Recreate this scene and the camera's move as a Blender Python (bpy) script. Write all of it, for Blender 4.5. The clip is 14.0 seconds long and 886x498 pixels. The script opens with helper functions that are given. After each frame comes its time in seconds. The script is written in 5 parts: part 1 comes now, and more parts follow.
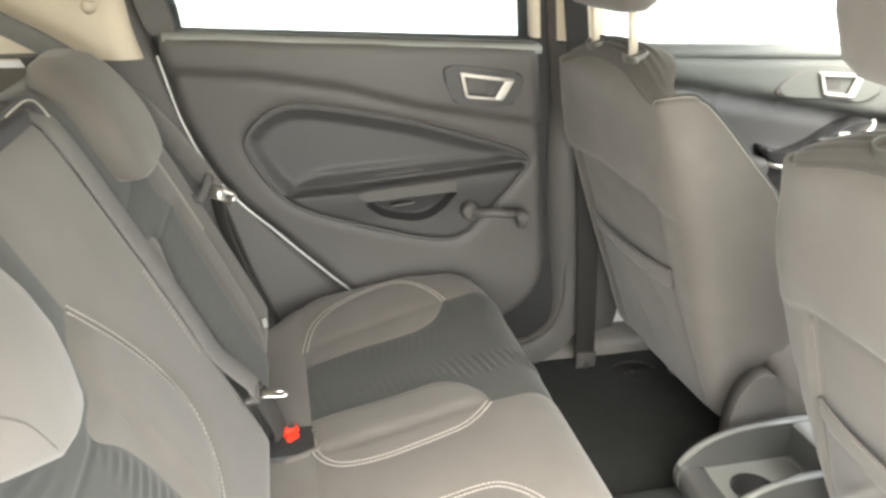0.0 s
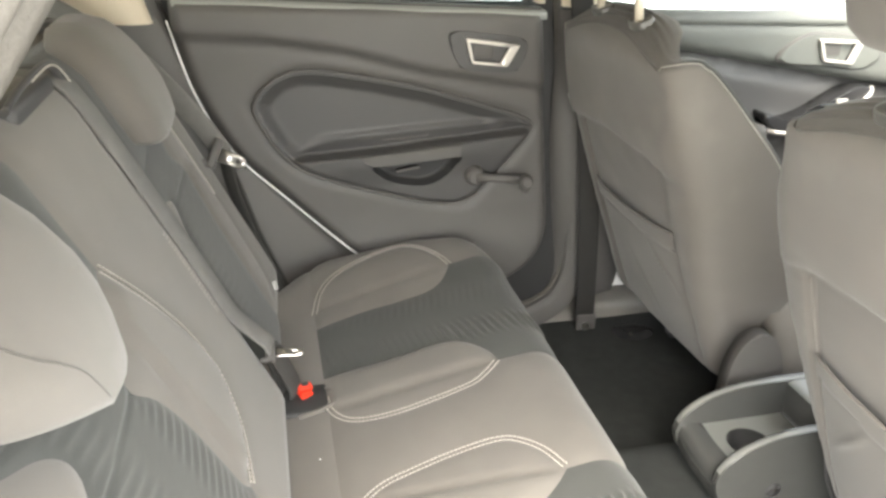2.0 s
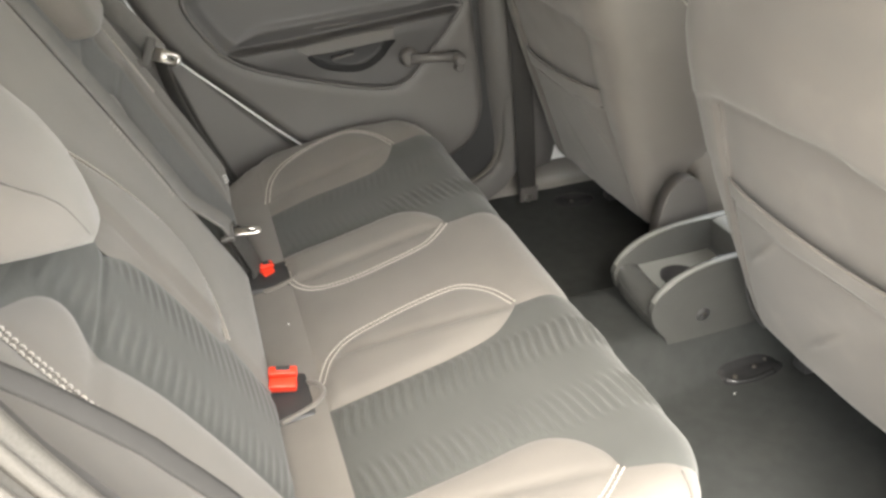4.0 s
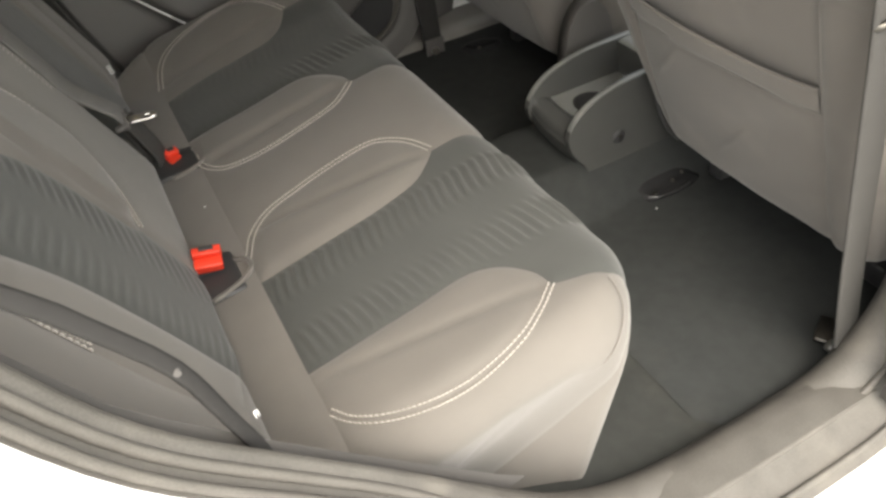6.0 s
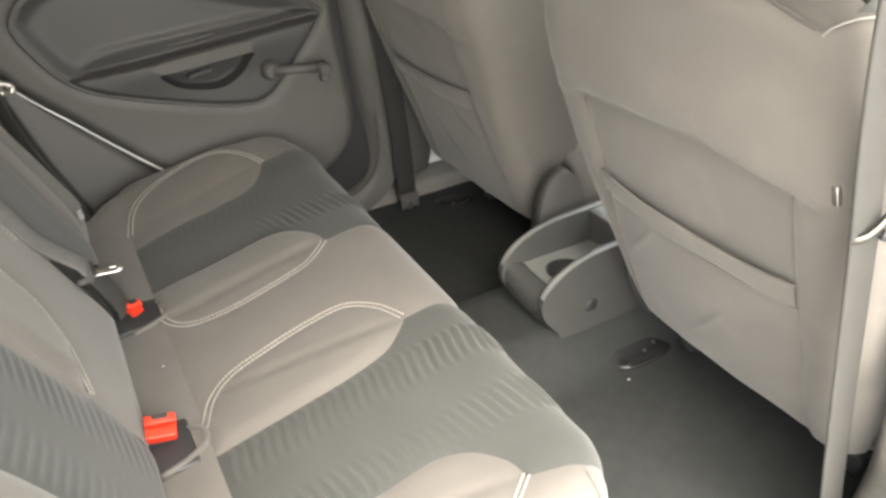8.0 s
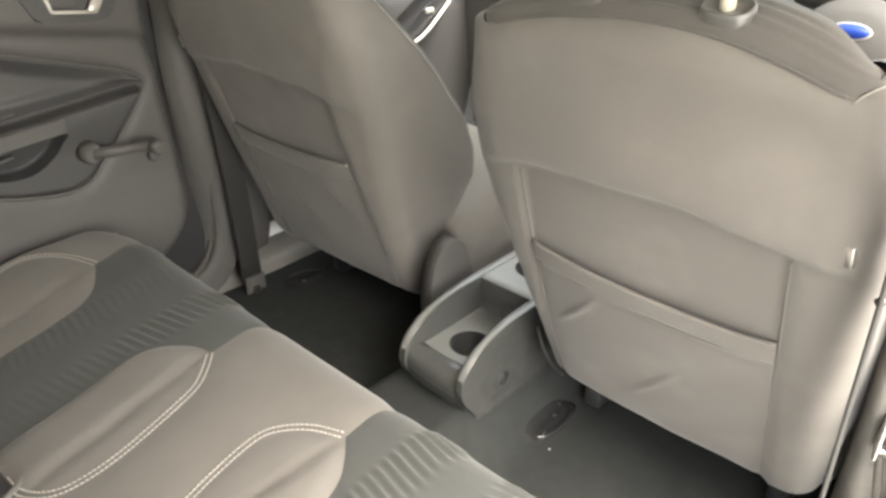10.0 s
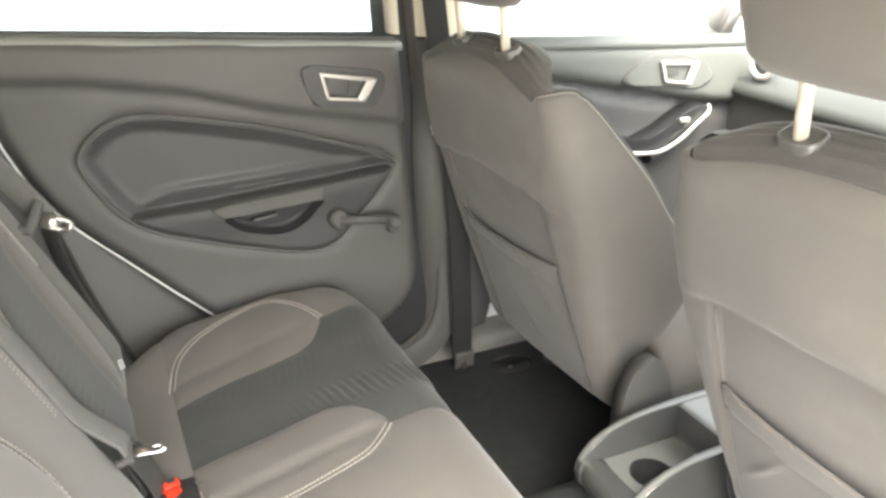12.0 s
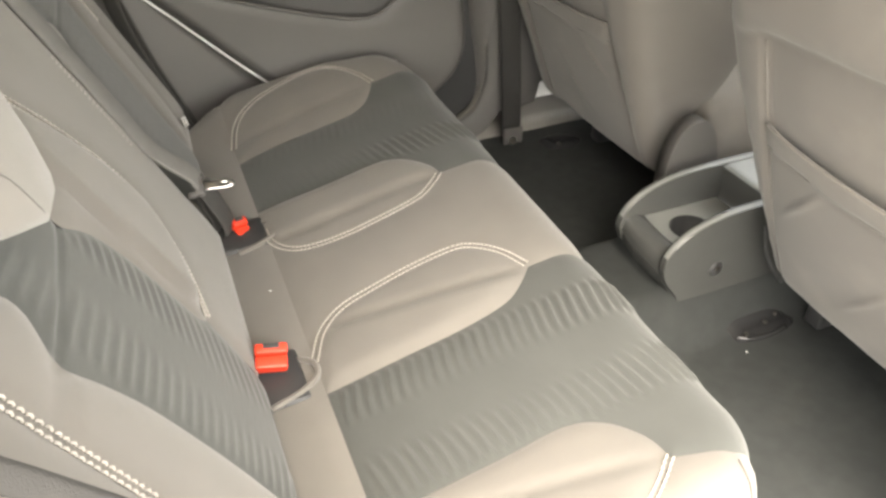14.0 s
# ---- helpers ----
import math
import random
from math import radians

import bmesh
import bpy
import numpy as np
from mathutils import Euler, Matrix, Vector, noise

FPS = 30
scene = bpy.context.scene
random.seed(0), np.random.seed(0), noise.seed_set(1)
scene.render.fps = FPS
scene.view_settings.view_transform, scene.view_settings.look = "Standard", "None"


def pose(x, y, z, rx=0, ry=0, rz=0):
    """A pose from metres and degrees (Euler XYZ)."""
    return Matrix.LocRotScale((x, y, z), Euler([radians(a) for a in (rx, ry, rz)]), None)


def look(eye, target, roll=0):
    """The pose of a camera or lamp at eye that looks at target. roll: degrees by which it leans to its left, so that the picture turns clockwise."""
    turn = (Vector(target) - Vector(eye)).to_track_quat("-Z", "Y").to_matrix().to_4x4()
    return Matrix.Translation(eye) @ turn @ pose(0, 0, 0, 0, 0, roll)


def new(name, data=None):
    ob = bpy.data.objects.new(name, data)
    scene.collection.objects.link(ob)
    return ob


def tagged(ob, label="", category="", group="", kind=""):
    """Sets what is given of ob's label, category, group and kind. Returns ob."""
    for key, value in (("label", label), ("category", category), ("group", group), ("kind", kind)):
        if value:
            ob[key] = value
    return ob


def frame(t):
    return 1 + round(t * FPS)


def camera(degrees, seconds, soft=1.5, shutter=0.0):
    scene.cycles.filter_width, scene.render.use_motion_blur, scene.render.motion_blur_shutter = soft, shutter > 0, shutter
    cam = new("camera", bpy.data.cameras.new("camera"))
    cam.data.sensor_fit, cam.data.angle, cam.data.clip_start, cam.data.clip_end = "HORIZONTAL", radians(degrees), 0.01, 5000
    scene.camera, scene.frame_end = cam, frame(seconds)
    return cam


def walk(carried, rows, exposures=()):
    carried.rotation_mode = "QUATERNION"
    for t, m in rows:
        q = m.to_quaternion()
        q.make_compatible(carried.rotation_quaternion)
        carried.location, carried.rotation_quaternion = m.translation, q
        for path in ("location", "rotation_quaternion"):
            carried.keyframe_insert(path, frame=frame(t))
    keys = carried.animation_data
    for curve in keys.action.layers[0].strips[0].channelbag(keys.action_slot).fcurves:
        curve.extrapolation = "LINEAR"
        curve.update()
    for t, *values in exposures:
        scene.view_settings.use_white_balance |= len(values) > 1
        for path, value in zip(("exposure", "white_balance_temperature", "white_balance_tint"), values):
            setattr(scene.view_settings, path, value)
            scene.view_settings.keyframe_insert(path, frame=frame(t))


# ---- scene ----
from mathutils.geometry import delaunay_2d_cdt

cam = camera(61.0, 14.0, soft=2.9)
PATH = [
    (0, (0.135, -0.846, 0.979), (0.542, 0.947, 0.192), 0.9),
    (0.5, (0.134, -0.856, 0.975), (0.486, 0.948, 0.186), 0.4),
    (1, (0.125, -0.861, 0.976), (0.466, 0.931, 0.156), 0.4),
    (1.5, (0.115, -0.866, 0.988), (0.493, 0.904, 0.137), 1.0),
    (2, (0.103, -0.87, 0.986), (0.522, 0.883, 0.119), 1.2),
    (2.5, (0.097, -0.894, 0.975), (0.533, 0.836, 0.071), 0.8),
    (3, (0.09, -0.92, 0.967), (0.548, 0.777, 0.011), 0.1),
    (3.5, (0.082, -0.948, 0.959), (0.563, 0.711, -0.048), -0.7),
    (4, (0.086, -0.968, 0.951), (0.596, 0.646, -0.115), -2.3),
    (4.2, (0.085, -0.971, 0.945), (0.62, 0.619, -0.144), -3.1),
    (6.3, (0.097, -0.99, 0.909), (0.672, 0.375, -0.434), -8.1),
    (6.5, (0.097, -0.991, 0.915), (0.7, 0.391, -0.399), -7.2),
    (7, (0.103, -0.983, 0.928), (0.784, 0.477, -0.257), -4.9),
    (7.5, (0.104, -0.977, 0.934), (0.827, 0.526, -0.17), -3.5),
    (8, (0.113, -0.936, 0.938), (0.891, 0.568, -0.126), -2.8),
    (8.5, (0.087, -0.869, 0.926), (1.032, 0.539, -0.134), -2.9),
    (8.7, (0.049, -0.83, 0.926), (1.117, 0.485, -0.138), -3.2),
    (10.8, (0.013, -0.681, 0.939), (1.333, 0.488, -0.005), 1.1),
    (11, (0.031, -0.689, 0.945), (1.261, 0.587, 0.017), 1.4),
    (11.5, (0.076, -0.732, 0.96), (1.051, 0.781, 0.087), 1.8),
    (12, (0.085, -0.748, 0.976), (0.903, 0.895, 0.18), 1.6),
    (12.5, (0.083, -0.746, 0.961), (0.809, 0.92, 0.126), 1.4),
    (13, (0.082, -0.75, 0.937), (0.746, 0.837, -0.084), 1.4),
    (13.5, (0.082, -0.762, 0.924), (0.697, 0.761, -0.217), 0.9),
    (14, (0.055, -0.825, 0.906), (0.658, 0.65, -0.303), -0.2),
]
EXPOSURES = [(0.0, 4.02, 7050, 7), (2.0, 3.97, 7050, 7), (3.5, 3.77, 7200, 8), (4.2, 3.64, 7200, 8), (6.3, 2.66, 7200, 8), (6.5, 2.72, 7200, 8), (7.0, 3.30, 7200, 8), (7.5, 3.52, 7200, 8), (8.5, 3.70, 7200, 8), (11.0, 3.93, 7200, 8), (12.0, 4.15, 7000, 8), (12.5, 3.97, 7100, 8), (13.0, 3.95, 7500, 8), (14.0, 3.89, 7500, 8)]
walk(cam, [(t, look(eye, target, roll)) for t, eye, target, roll in PATH], EXPOSURES)

# ---------------------------------------------------------------- world and light
world = bpy.data.worlds.new("sky")
scene.world = world
world.use_nodes = True
wn = world.node_tree
wn.nodes.clear()
sky = wn.nodes.new("ShaderNodeTexSky")
sky.sky_type, sky.sun_disc = "NISHITA", False
sky.sun_elevation, sky.sun_rotation = radians(55), radians(198)
sky.air_density, sky.dust_density = 1.0, 3.0
bg = wn.nodes.new("ShaderNodeBackground")
bg.inputs["Strength"].default_value = 0.14
wo = wn.nodes.new("ShaderNodeOutputWorld")
hsv = wn.nodes.new("ShaderNodeHueSaturation")
hsv.inputs["Saturation"].default_value = 0.35
wn.links.new(sky.outputs["Color"], hsv.inputs["Color"])
wn.links.new(hsv.outputs["Color"], bg.inputs["Color"])
wn.links.new(bg.outputs["Background"], wo.inputs["Surface"])

sun = new("sun", bpy.data.lights.new("sun", "SUN"))
sun.data.energy, sun.data.angle, sun.data.color = 0.10, radians(50), (1.0, 0.97, 0.92)
sun.matrix_world = look((-0.71, -2.18, 3.28), (0.0, 0.0, 0.0))


# ---------------------------------------------------------------- materials
def nodes_of(name):
    m = bpy.data.materials.new(name)
    m.use_nodes = True
    t = m.node_tree
    return m, t, t.nodes["Principled BSDF"]


def surface(name, colour, rough=0.7, metal=0.0, vary=0.12, scale=40.0, fine=900.0, bump=0.15, depth=0.0006, spec=0.4, sheen=0.0, weave=0.0, stains=0.0, coat=0.0):
    """A plain material with broad tone changes, fine grain and relief."""
    m, t, p = nodes_of(name)
    n, l = t.nodes, t.links
    p.inputs["Roughness"].default_value = rough
    p.inputs["Metallic"].default_value = metal
    p.inputs["Specular IOR Level"].default_value = spec
    p.inputs["Sheen Weight"].default_value = sheen
    p.inputs["Sheen Roughness"].default_value = 0.5
    p.inputs["Coat Weight"].default_value = coat
    tc = n.new("ShaderNodeTexCoord")
    broad, grain = n.new("ShaderNodeTexNoise"), n.new("ShaderNodeTexNoise")
    broad.inputs["Scale"].default_value, broad.inputs["Detail"].default_value = scale, 5
    grain.inputs["Scale"].default_value, grain.inputs["Detail"].default_value = fine, 3
    l.new(tc.outputs["Object"], broad.inputs["Vector"])
    l.new(tc.outputs["Object"], grain.inputs["Vector"])
    add = n.new("ShaderNodeMath")
    add.operation = "ADD"
    l.new(broad.outputs["Fac"], add.inputs[0])
    l.new(grain.outputs["Fac"], add.inputs[1])
    ramp = n.new("ShaderNodeMapRange")
    ramp.inputs["From Min"].default_value, ramp.inputs["From Max"].default_value = 0.6, 1.4
    ramp.inputs["To Min"].default_value, ramp.inputs["To Max"].default_value = 1 - vary, 1 + vary
    l.new(add.outputs[0], ramp.inputs["Value"])
    mix = n.new("ShaderNodeVectorMath")
    mix.operation = "SCALE"
    mix.inputs[0].default_value = colour
    l.new(ramp.outputs["Result"], mix.inputs["Scale"])
    out = mix.outputs["Vector"]
    if stains:
        spot = n.new("ShaderNodeTexNoise")
        spot.inputs["Scale"].default_value, spot.inputs["Detail"].default_value = 9.0, 8
        l.new(tc.outputs["Object"], spot.inputs["Vector"])
        sr = n.new("ShaderNodeMapRange")
        sr.inputs["From Min"].default_value, sr.inputs["From Max"].default_value = 0.55, 0.75
        sr.inputs["To Min"].default_value, sr.inputs["To Max"].default_value = 0.0, stains
        l.new(spot.outputs["Fac"], sr.inputs["Value"])
        mx = n.new("ShaderNodeMix")
        mx.data_type = "RGBA"
        l.new(sr.outputs["Result"], mx.inputs["Factor"])
        l.new(out, mx.inputs["A"])
        mx.inputs["B"].default_value = (0.30, 0.27, 0.23, 1)
        out = mx.outputs["Result"]
        rr = n.new("ShaderNodeMapRange")
        rr.inputs["To Min"].default_value, rr.inputs["To Max"].default_value = max(rough - 0.12, 0.05), min(rough + 0.1, 1)
        l.new(spot.outputs["Fac"], rr.inputs["Value"])
        l.new(rr.outputs["Result"], p.inputs["Roughness"])
    l.new(out, p.inputs["Base Color"])
    b = n.new("ShaderNodeBump")
    b.inputs["Strength"].default_value, b.inputs["Distance"].default_value = bump, depth or 0.0005
    height = grain.outputs["Fac"]
    if weave:
        wv = n.new("ShaderNodeTexVoronoi")
        wv.inputs["Scale"].default_value = weave
        l.new(tc.outputs["Object"], wv.inputs["Vector"])
        ad2 = n.new("ShaderNodeMath")
        ad2.operation = "ADD"
        l.new(grain.outputs["Fac"], ad2.inputs[0])
        l.new(wv.outputs["Distance"], ad2.inputs[1])
        height = ad2.outputs[0]
    l.new(height, b.inputs["Height"])
    l.new(b.outputs["Normal"], p.inputs["Normal"])
    return m


FABRIC = surface("grey_knit_fabric", (0.143, 0.132, 0.119), 0.92, vary=0.10, scale=14, fine=1500, bump=0.25, spec=0.15, sheen=0.25, weave=900)
FABRIC_DARK = surface("charcoal_ribbed_fabric", (0.062, 0.064, 0.060), 0.9, vary=0.10, scale=18, fine=1300, bump=0.3, spec=0.15, sheen=0.2, weave=800)
FABRIC_BACK = surface("grey_seat_back_cloth", (0.130, 0.119, 0.107), 0.88, vary=0.08, scale=9, fine=1200, bump=0.2, spec=0.2, sheen=0.2, stains=0.12)
PLASTIC = surface("dark_grey_grained_plastic", (0.092, 0.087, 0.083), 0.55, vary=0.07, scale=7, fine=700, bump=0.25, spec=0.45)
PLASTIC_IN = surface("slate_grey_smooth_plastic", (0.065, 0.063, 0.063), 0.5, vary=0.06, scale=6, fine=500, bump=0.15, spec=0.45)
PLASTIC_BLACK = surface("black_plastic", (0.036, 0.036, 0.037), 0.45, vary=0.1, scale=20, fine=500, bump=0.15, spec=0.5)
GLOSS_BLACK = surface("glossy_black_plastic", (0.03, 0.03, 0.031), 0.22, vary=0.1, scale=20, fine=500, bump=0.1, spec=0.5)
DASH_GREY = surface("dashboard_grey_soft_plastic", (0.085, 0.090, 0.084), 0.6, vary=0.05, scale=8, fine=900, bump=0.25, spec=0.35)
CONSOLE_PLASTIC = surface("satin_charcoal_plastic", (0.066, 0.067, 0.064), 0.27, vary=0.08, scale=15, fine=800, bump=0.10, spec=0.9, coat=0.3)
# Console tops: reflected window light put in two paler colours of one plastic.
CONSOLE_RIM_SHEEN = surface("sheen_toned_rim_plastic", (0.19, 0.193, 0.182), 0.26, vary=0.10, scale=30, fine=800, bump=0.08, spec=0.9)
CONSOLE_SHEEN = surface("sheen_toned_grey_plastic", (0.195, 0.198, 0.186), 0.30, vary=0.08, scale=15, fine=800, bump=0.08, spec=0.8)
CARPET = surface("black_needle_felt_carpet", (0.048, 0.051, 0.050), 0.95, vary=0.16, scale=40, fine=1100, bump=0.8, depth=0.003, spec=0.1, stains=0.03)
CARPET_LIGHT = surface("worn_grey_carpet", (0.049, 0.051, 0.048), 0.95, vary=0.16, scale=40, fine=1100, bump=0.8, depth=0.003, spec=0.1, stains=0.05)
BEIGE = surface("cream_headliner_trim", (0.62, 0.55, 0.44), 0.75, vary=0.04, scale=8, fine=700, bump=0.15, spec=0.3)
METAL = surface("brushed_steel", (0.62, 0.60, 0.57), 0.3, metal=1.0, vary=0.08, scale=30, fine=600, bump=0.1)
SATIN = surface("satin_silver_paint", (0.66, 0.63, 0.58), 0.38, metal=0.55, vary=0.05, scale=20, fine=600, bump=0.08)
RED = surface("red_buckle_plastic", (0.72, 0.045, 0.02), 0.4, vary=0.05, scale=30, fine=300, bump=0.05, spec=0.5)
# One belt webbing in lit and shaded tones: light and shade put in colour.
WEBBING_DEEP_SHADE = surface("deep_shade_belt_webbing", (0.026, 0.025, 0.024), 0.7, vary=0.12, scale=60, fine=1600, bump=0.5, spec=0.3, weave=1400)
WEBBING = surface("lit_grey_belt_webbing", (0.185, 0.18, 0.17), 0.75, vary=0.12, scale=60, fine=1600, bump=0.5, spec=0.3, weave=1400)
WEBBING_LIT = surface("pale_grey_belt_webbing", (0.150, 0.146, 0.138), 0.75, vary=0.12, scale=60, fine=1600, bump=0.5, spec=0.3, weave=1400)
WEBBING_SHADED = surface("grey_belt_webbing", (0.052, 0.050, 0.047), 0.75, vary=0.12, scale=60, fine=1600, bump=0.5, spec=0.3, weave=1400)
DARK_STEEL = surface("dull_grey_steel", (0.10, 0.095, 0.085), 0.38, metal=1.0, vary=0.15, scale=60, fine=600, bump=0.1)
POST_PAD = surface("satin_grey_pad_plastic", (0.10, 0.097, 0.090), 0.28, vary=0.06, scale=30, fine=500, bump=0.05, spec=0.7)
CREAM_POST = surface("cream_coated_post", (0.66, 0.60, 0.49), 0.3, metal=0.2, vary=0.06, scale=40, fine=500, bump=0.05)
FABRIC_CAP = surface("dark_brown_ribbed_cloth", (0.090, 0.083, 0.075), 0.9, vary=0.10, scale=18, fine=1300, bump=0.3, spec=0.15, sheen=0.2, weave=800)
THREAD_GREY = surface("pale_grey_thread", (0.33, 0.31, 0.28), 0.8, vary=0.1, scale=200, fine=900, bump=0.1)
THREAD = surface("off_white_thread", (0.46, 0.43, 0.39), 0.8, vary=0.1, scale=200, fine=900, bump=0.1)
PAPER = surface("white_woven_label", (0.75, 0.74, 0.72), 0.8, vary=0.05)
RUBBER = surface("grey_door_seal_rubber", (0.105, 0.098, 0.088), 0.7, vary=0.2, scale=30, fine=600, bump=0.35, depth=0.001, spec=0.3, stains=0.25)
SILLTRIM = surface("scuffed_grey_sill_plastic", (0.096, 0.090, 0.081), 0.6, vary=0.25, scale=22, fine=500, bump=0.3, depth=0.001, spec=0.35, stains=0.35)
# Far sill only: its bright reflection put in a paler colour.
SILL_SHEEN = surface("sheen_toned_sill_plastic", (0.20, 0.188, 0.172), 0.38, vary=0.10, scale=22, fine=500, bump=0.2, depth=0.001, spec=0.5, stains=0.15)
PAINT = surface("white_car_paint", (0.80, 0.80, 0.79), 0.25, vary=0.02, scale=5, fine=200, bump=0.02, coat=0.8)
BLUE = surface("blue_enamel_badge", (0.02, 0.06, 0.35), 0.25, vary=0.03)
MIDGREY = surface("mid_grey_grained_plastic", (0.125, 0.130, 0.120), 0.5, vary=0.05, scale=8, fine=700, bump=0.2)
LIGHTGREY = surface("light_grey_dash_plastic", (0.25, 0.255, 0.24), 0.5, vary=0.05, scale=8, fine=500, bump=0.15)
CONCRETE = surface("pale_concrete_paving", (0.52, 0.51, 0.48), 0.85, vary=0.15, scale=1.5, fine=60, bump=0.3, depth=0.004)
MIRROR = surface("mirror_glass", (0.9, 0.9, 0.9), 0.03, metal=1.0, vary=0.0, bump=0.0)


def glass_material(name, tint):
    m = bpy.data.materials.new(name)
    m.use_nodes = True
    t = m.node_tree
    t.nodes.clear()
    o, mx = t.nodes.new("ShaderNodeOutputMaterial"), t.nodes.new("ShaderNodeMixShader")
    tr, gl, fr = t.nodes.new("ShaderNodeBsdfTransparent"), t.nodes.new("ShaderNodeBsdfGlossy"), t.nodes.new("ShaderNodeFresnel")
    tr.inputs["Color"].default_value = tint
    gl.inputs["Roughness"].default_value = 0.02
    fr.inputs["IOR"].default_value = 1.45
    t.links.new(fr.outputs[0], mx.inputs[0])
    t.links.new(tr.outputs[0], mx.inputs[1])
    t.links.new(gl.outputs[0], mx.inputs[2])
    t.links.new(mx.outputs[0], o.inputs["Surface"])
    return m


GLASS = glass_material("clear_window_glass", (0.90, 0.93, 0.91, 1))
# Tint added to cut the light through the far rear window.
DIMMED_GLASS = glass_material("dimmed_window_glass", (0.66, 0.68, 0.67, 1))


# ---------------------------------------------------------------- mesh helpers
def smooth(x, a, b):
    t = min(max((x - a) / (b - a), 0.0), 1.0)
    return t * t * (3 - 2 * t)


def linked(name, mesh, material, parent=None, label=""):
    mesh.materials.append(material)
    for poly in mesh.polygons:
        poly.use_smooth = len(poly.vertices) <= 4
    ob = new(name, mesh)
    if parent:
        ob.parent = parent
    if label:
        tagged(ob, label)
    return ob


def part(name, bm, material, parent=None, label=""):
    mesh = bpy.data.meshes.new(name)
    bmesh.ops.recalc_face_normals(bm, faces=bm.faces)
    bm.to_mesh(mesh)
    bm.free()
    return linked(name, mesh, material, parent, label)


def thing(name, label, category, group="", kind=""):
    ob = new(name)
    return tagged(ob, label, category, group, kind)


def curve(points, step=0.012, closed=False):
    """A smooth line through the points, resampled evenly."""
    p = [np.array(q, float) for q in points]
    n = len(p)
    out = []
    for i in range(n if closed else n - 1):
        a, b = p[i], p[(i + 1) % n]
        a0 = p[i - 1] if (closed or i > 0) else 2 * a - b
        b1 = p[(i + 2) % n] if (closed or i + 2 < n) else 2 * b - a
        k = max(1, int(np.linalg.norm(b - a) / step + 0.5))
        for j in range(k):
            t = j / k
            out.append(0.5 * (2 * a + (b - a0) * t + (2 * a0 - 5 * a + 4 * b - b1) * t * t + (3 * a - a0 - 3 * b + b1) * t ** 3))
    if not closed:
        out.append(p[-1])
    return out


def line(points, step=0.012):
    """Straight stretches between the points, cut evenly."""
    p = [np.array(q, float) for q in points]
    out = []
    for a, b in zip(p[:-1], p[1:]):
        k = max(1, int(np.linalg.norm(b - a) / step + 0.5))
        out += [a + (b - a) * j / k for j in range(k)]
    return out + [p[-1]]


def ring(*runs):
    """One closed outline from runs that follow one another."""
    out = []
    for run in runs:
        for q in run:
            if not out or np.linalg.norm(np.array(q) - out[-1]) > 1e-4:
                out.append(np.array(q, float))
    if np.linalg.norm(out[0] - out[-1]) < 1e-4:
        out.pop()
    return out


def mirrored(points):
    return [np.array((q[0], -q[1])) for q in points]


def inside(pts, poly):
    poly = np.asarray(poly)
    x, y = pts[:, 0], pts[:, 1]
    hit = np.zeros(len(pts), bool)
    for (x0, y0), (x1, y1) in zip(poly, np.roll(poly, -1, 0)):
        if y0 != y1:
            hit ^= ((y0 > y) != (y1 > y)) & (x < (x1 - x0) * (y - y0) / (y1 - y0) + x0)
    return hit


def far_from(pts, poly):
    poly = np.asarray(poly)
    best = np.full(len(pts), 9.0)
    for a, b in zip(poly, np.roll(poly, -1, 0)):
        d = b - a
        t = np.clip(((pts - a) @ d) / max(d @ d, 1e-12), 0, 1)
        best = np.minimum(best, np.linalg.norm(pts - a - t[:, None] * d, axis=1))
    return best


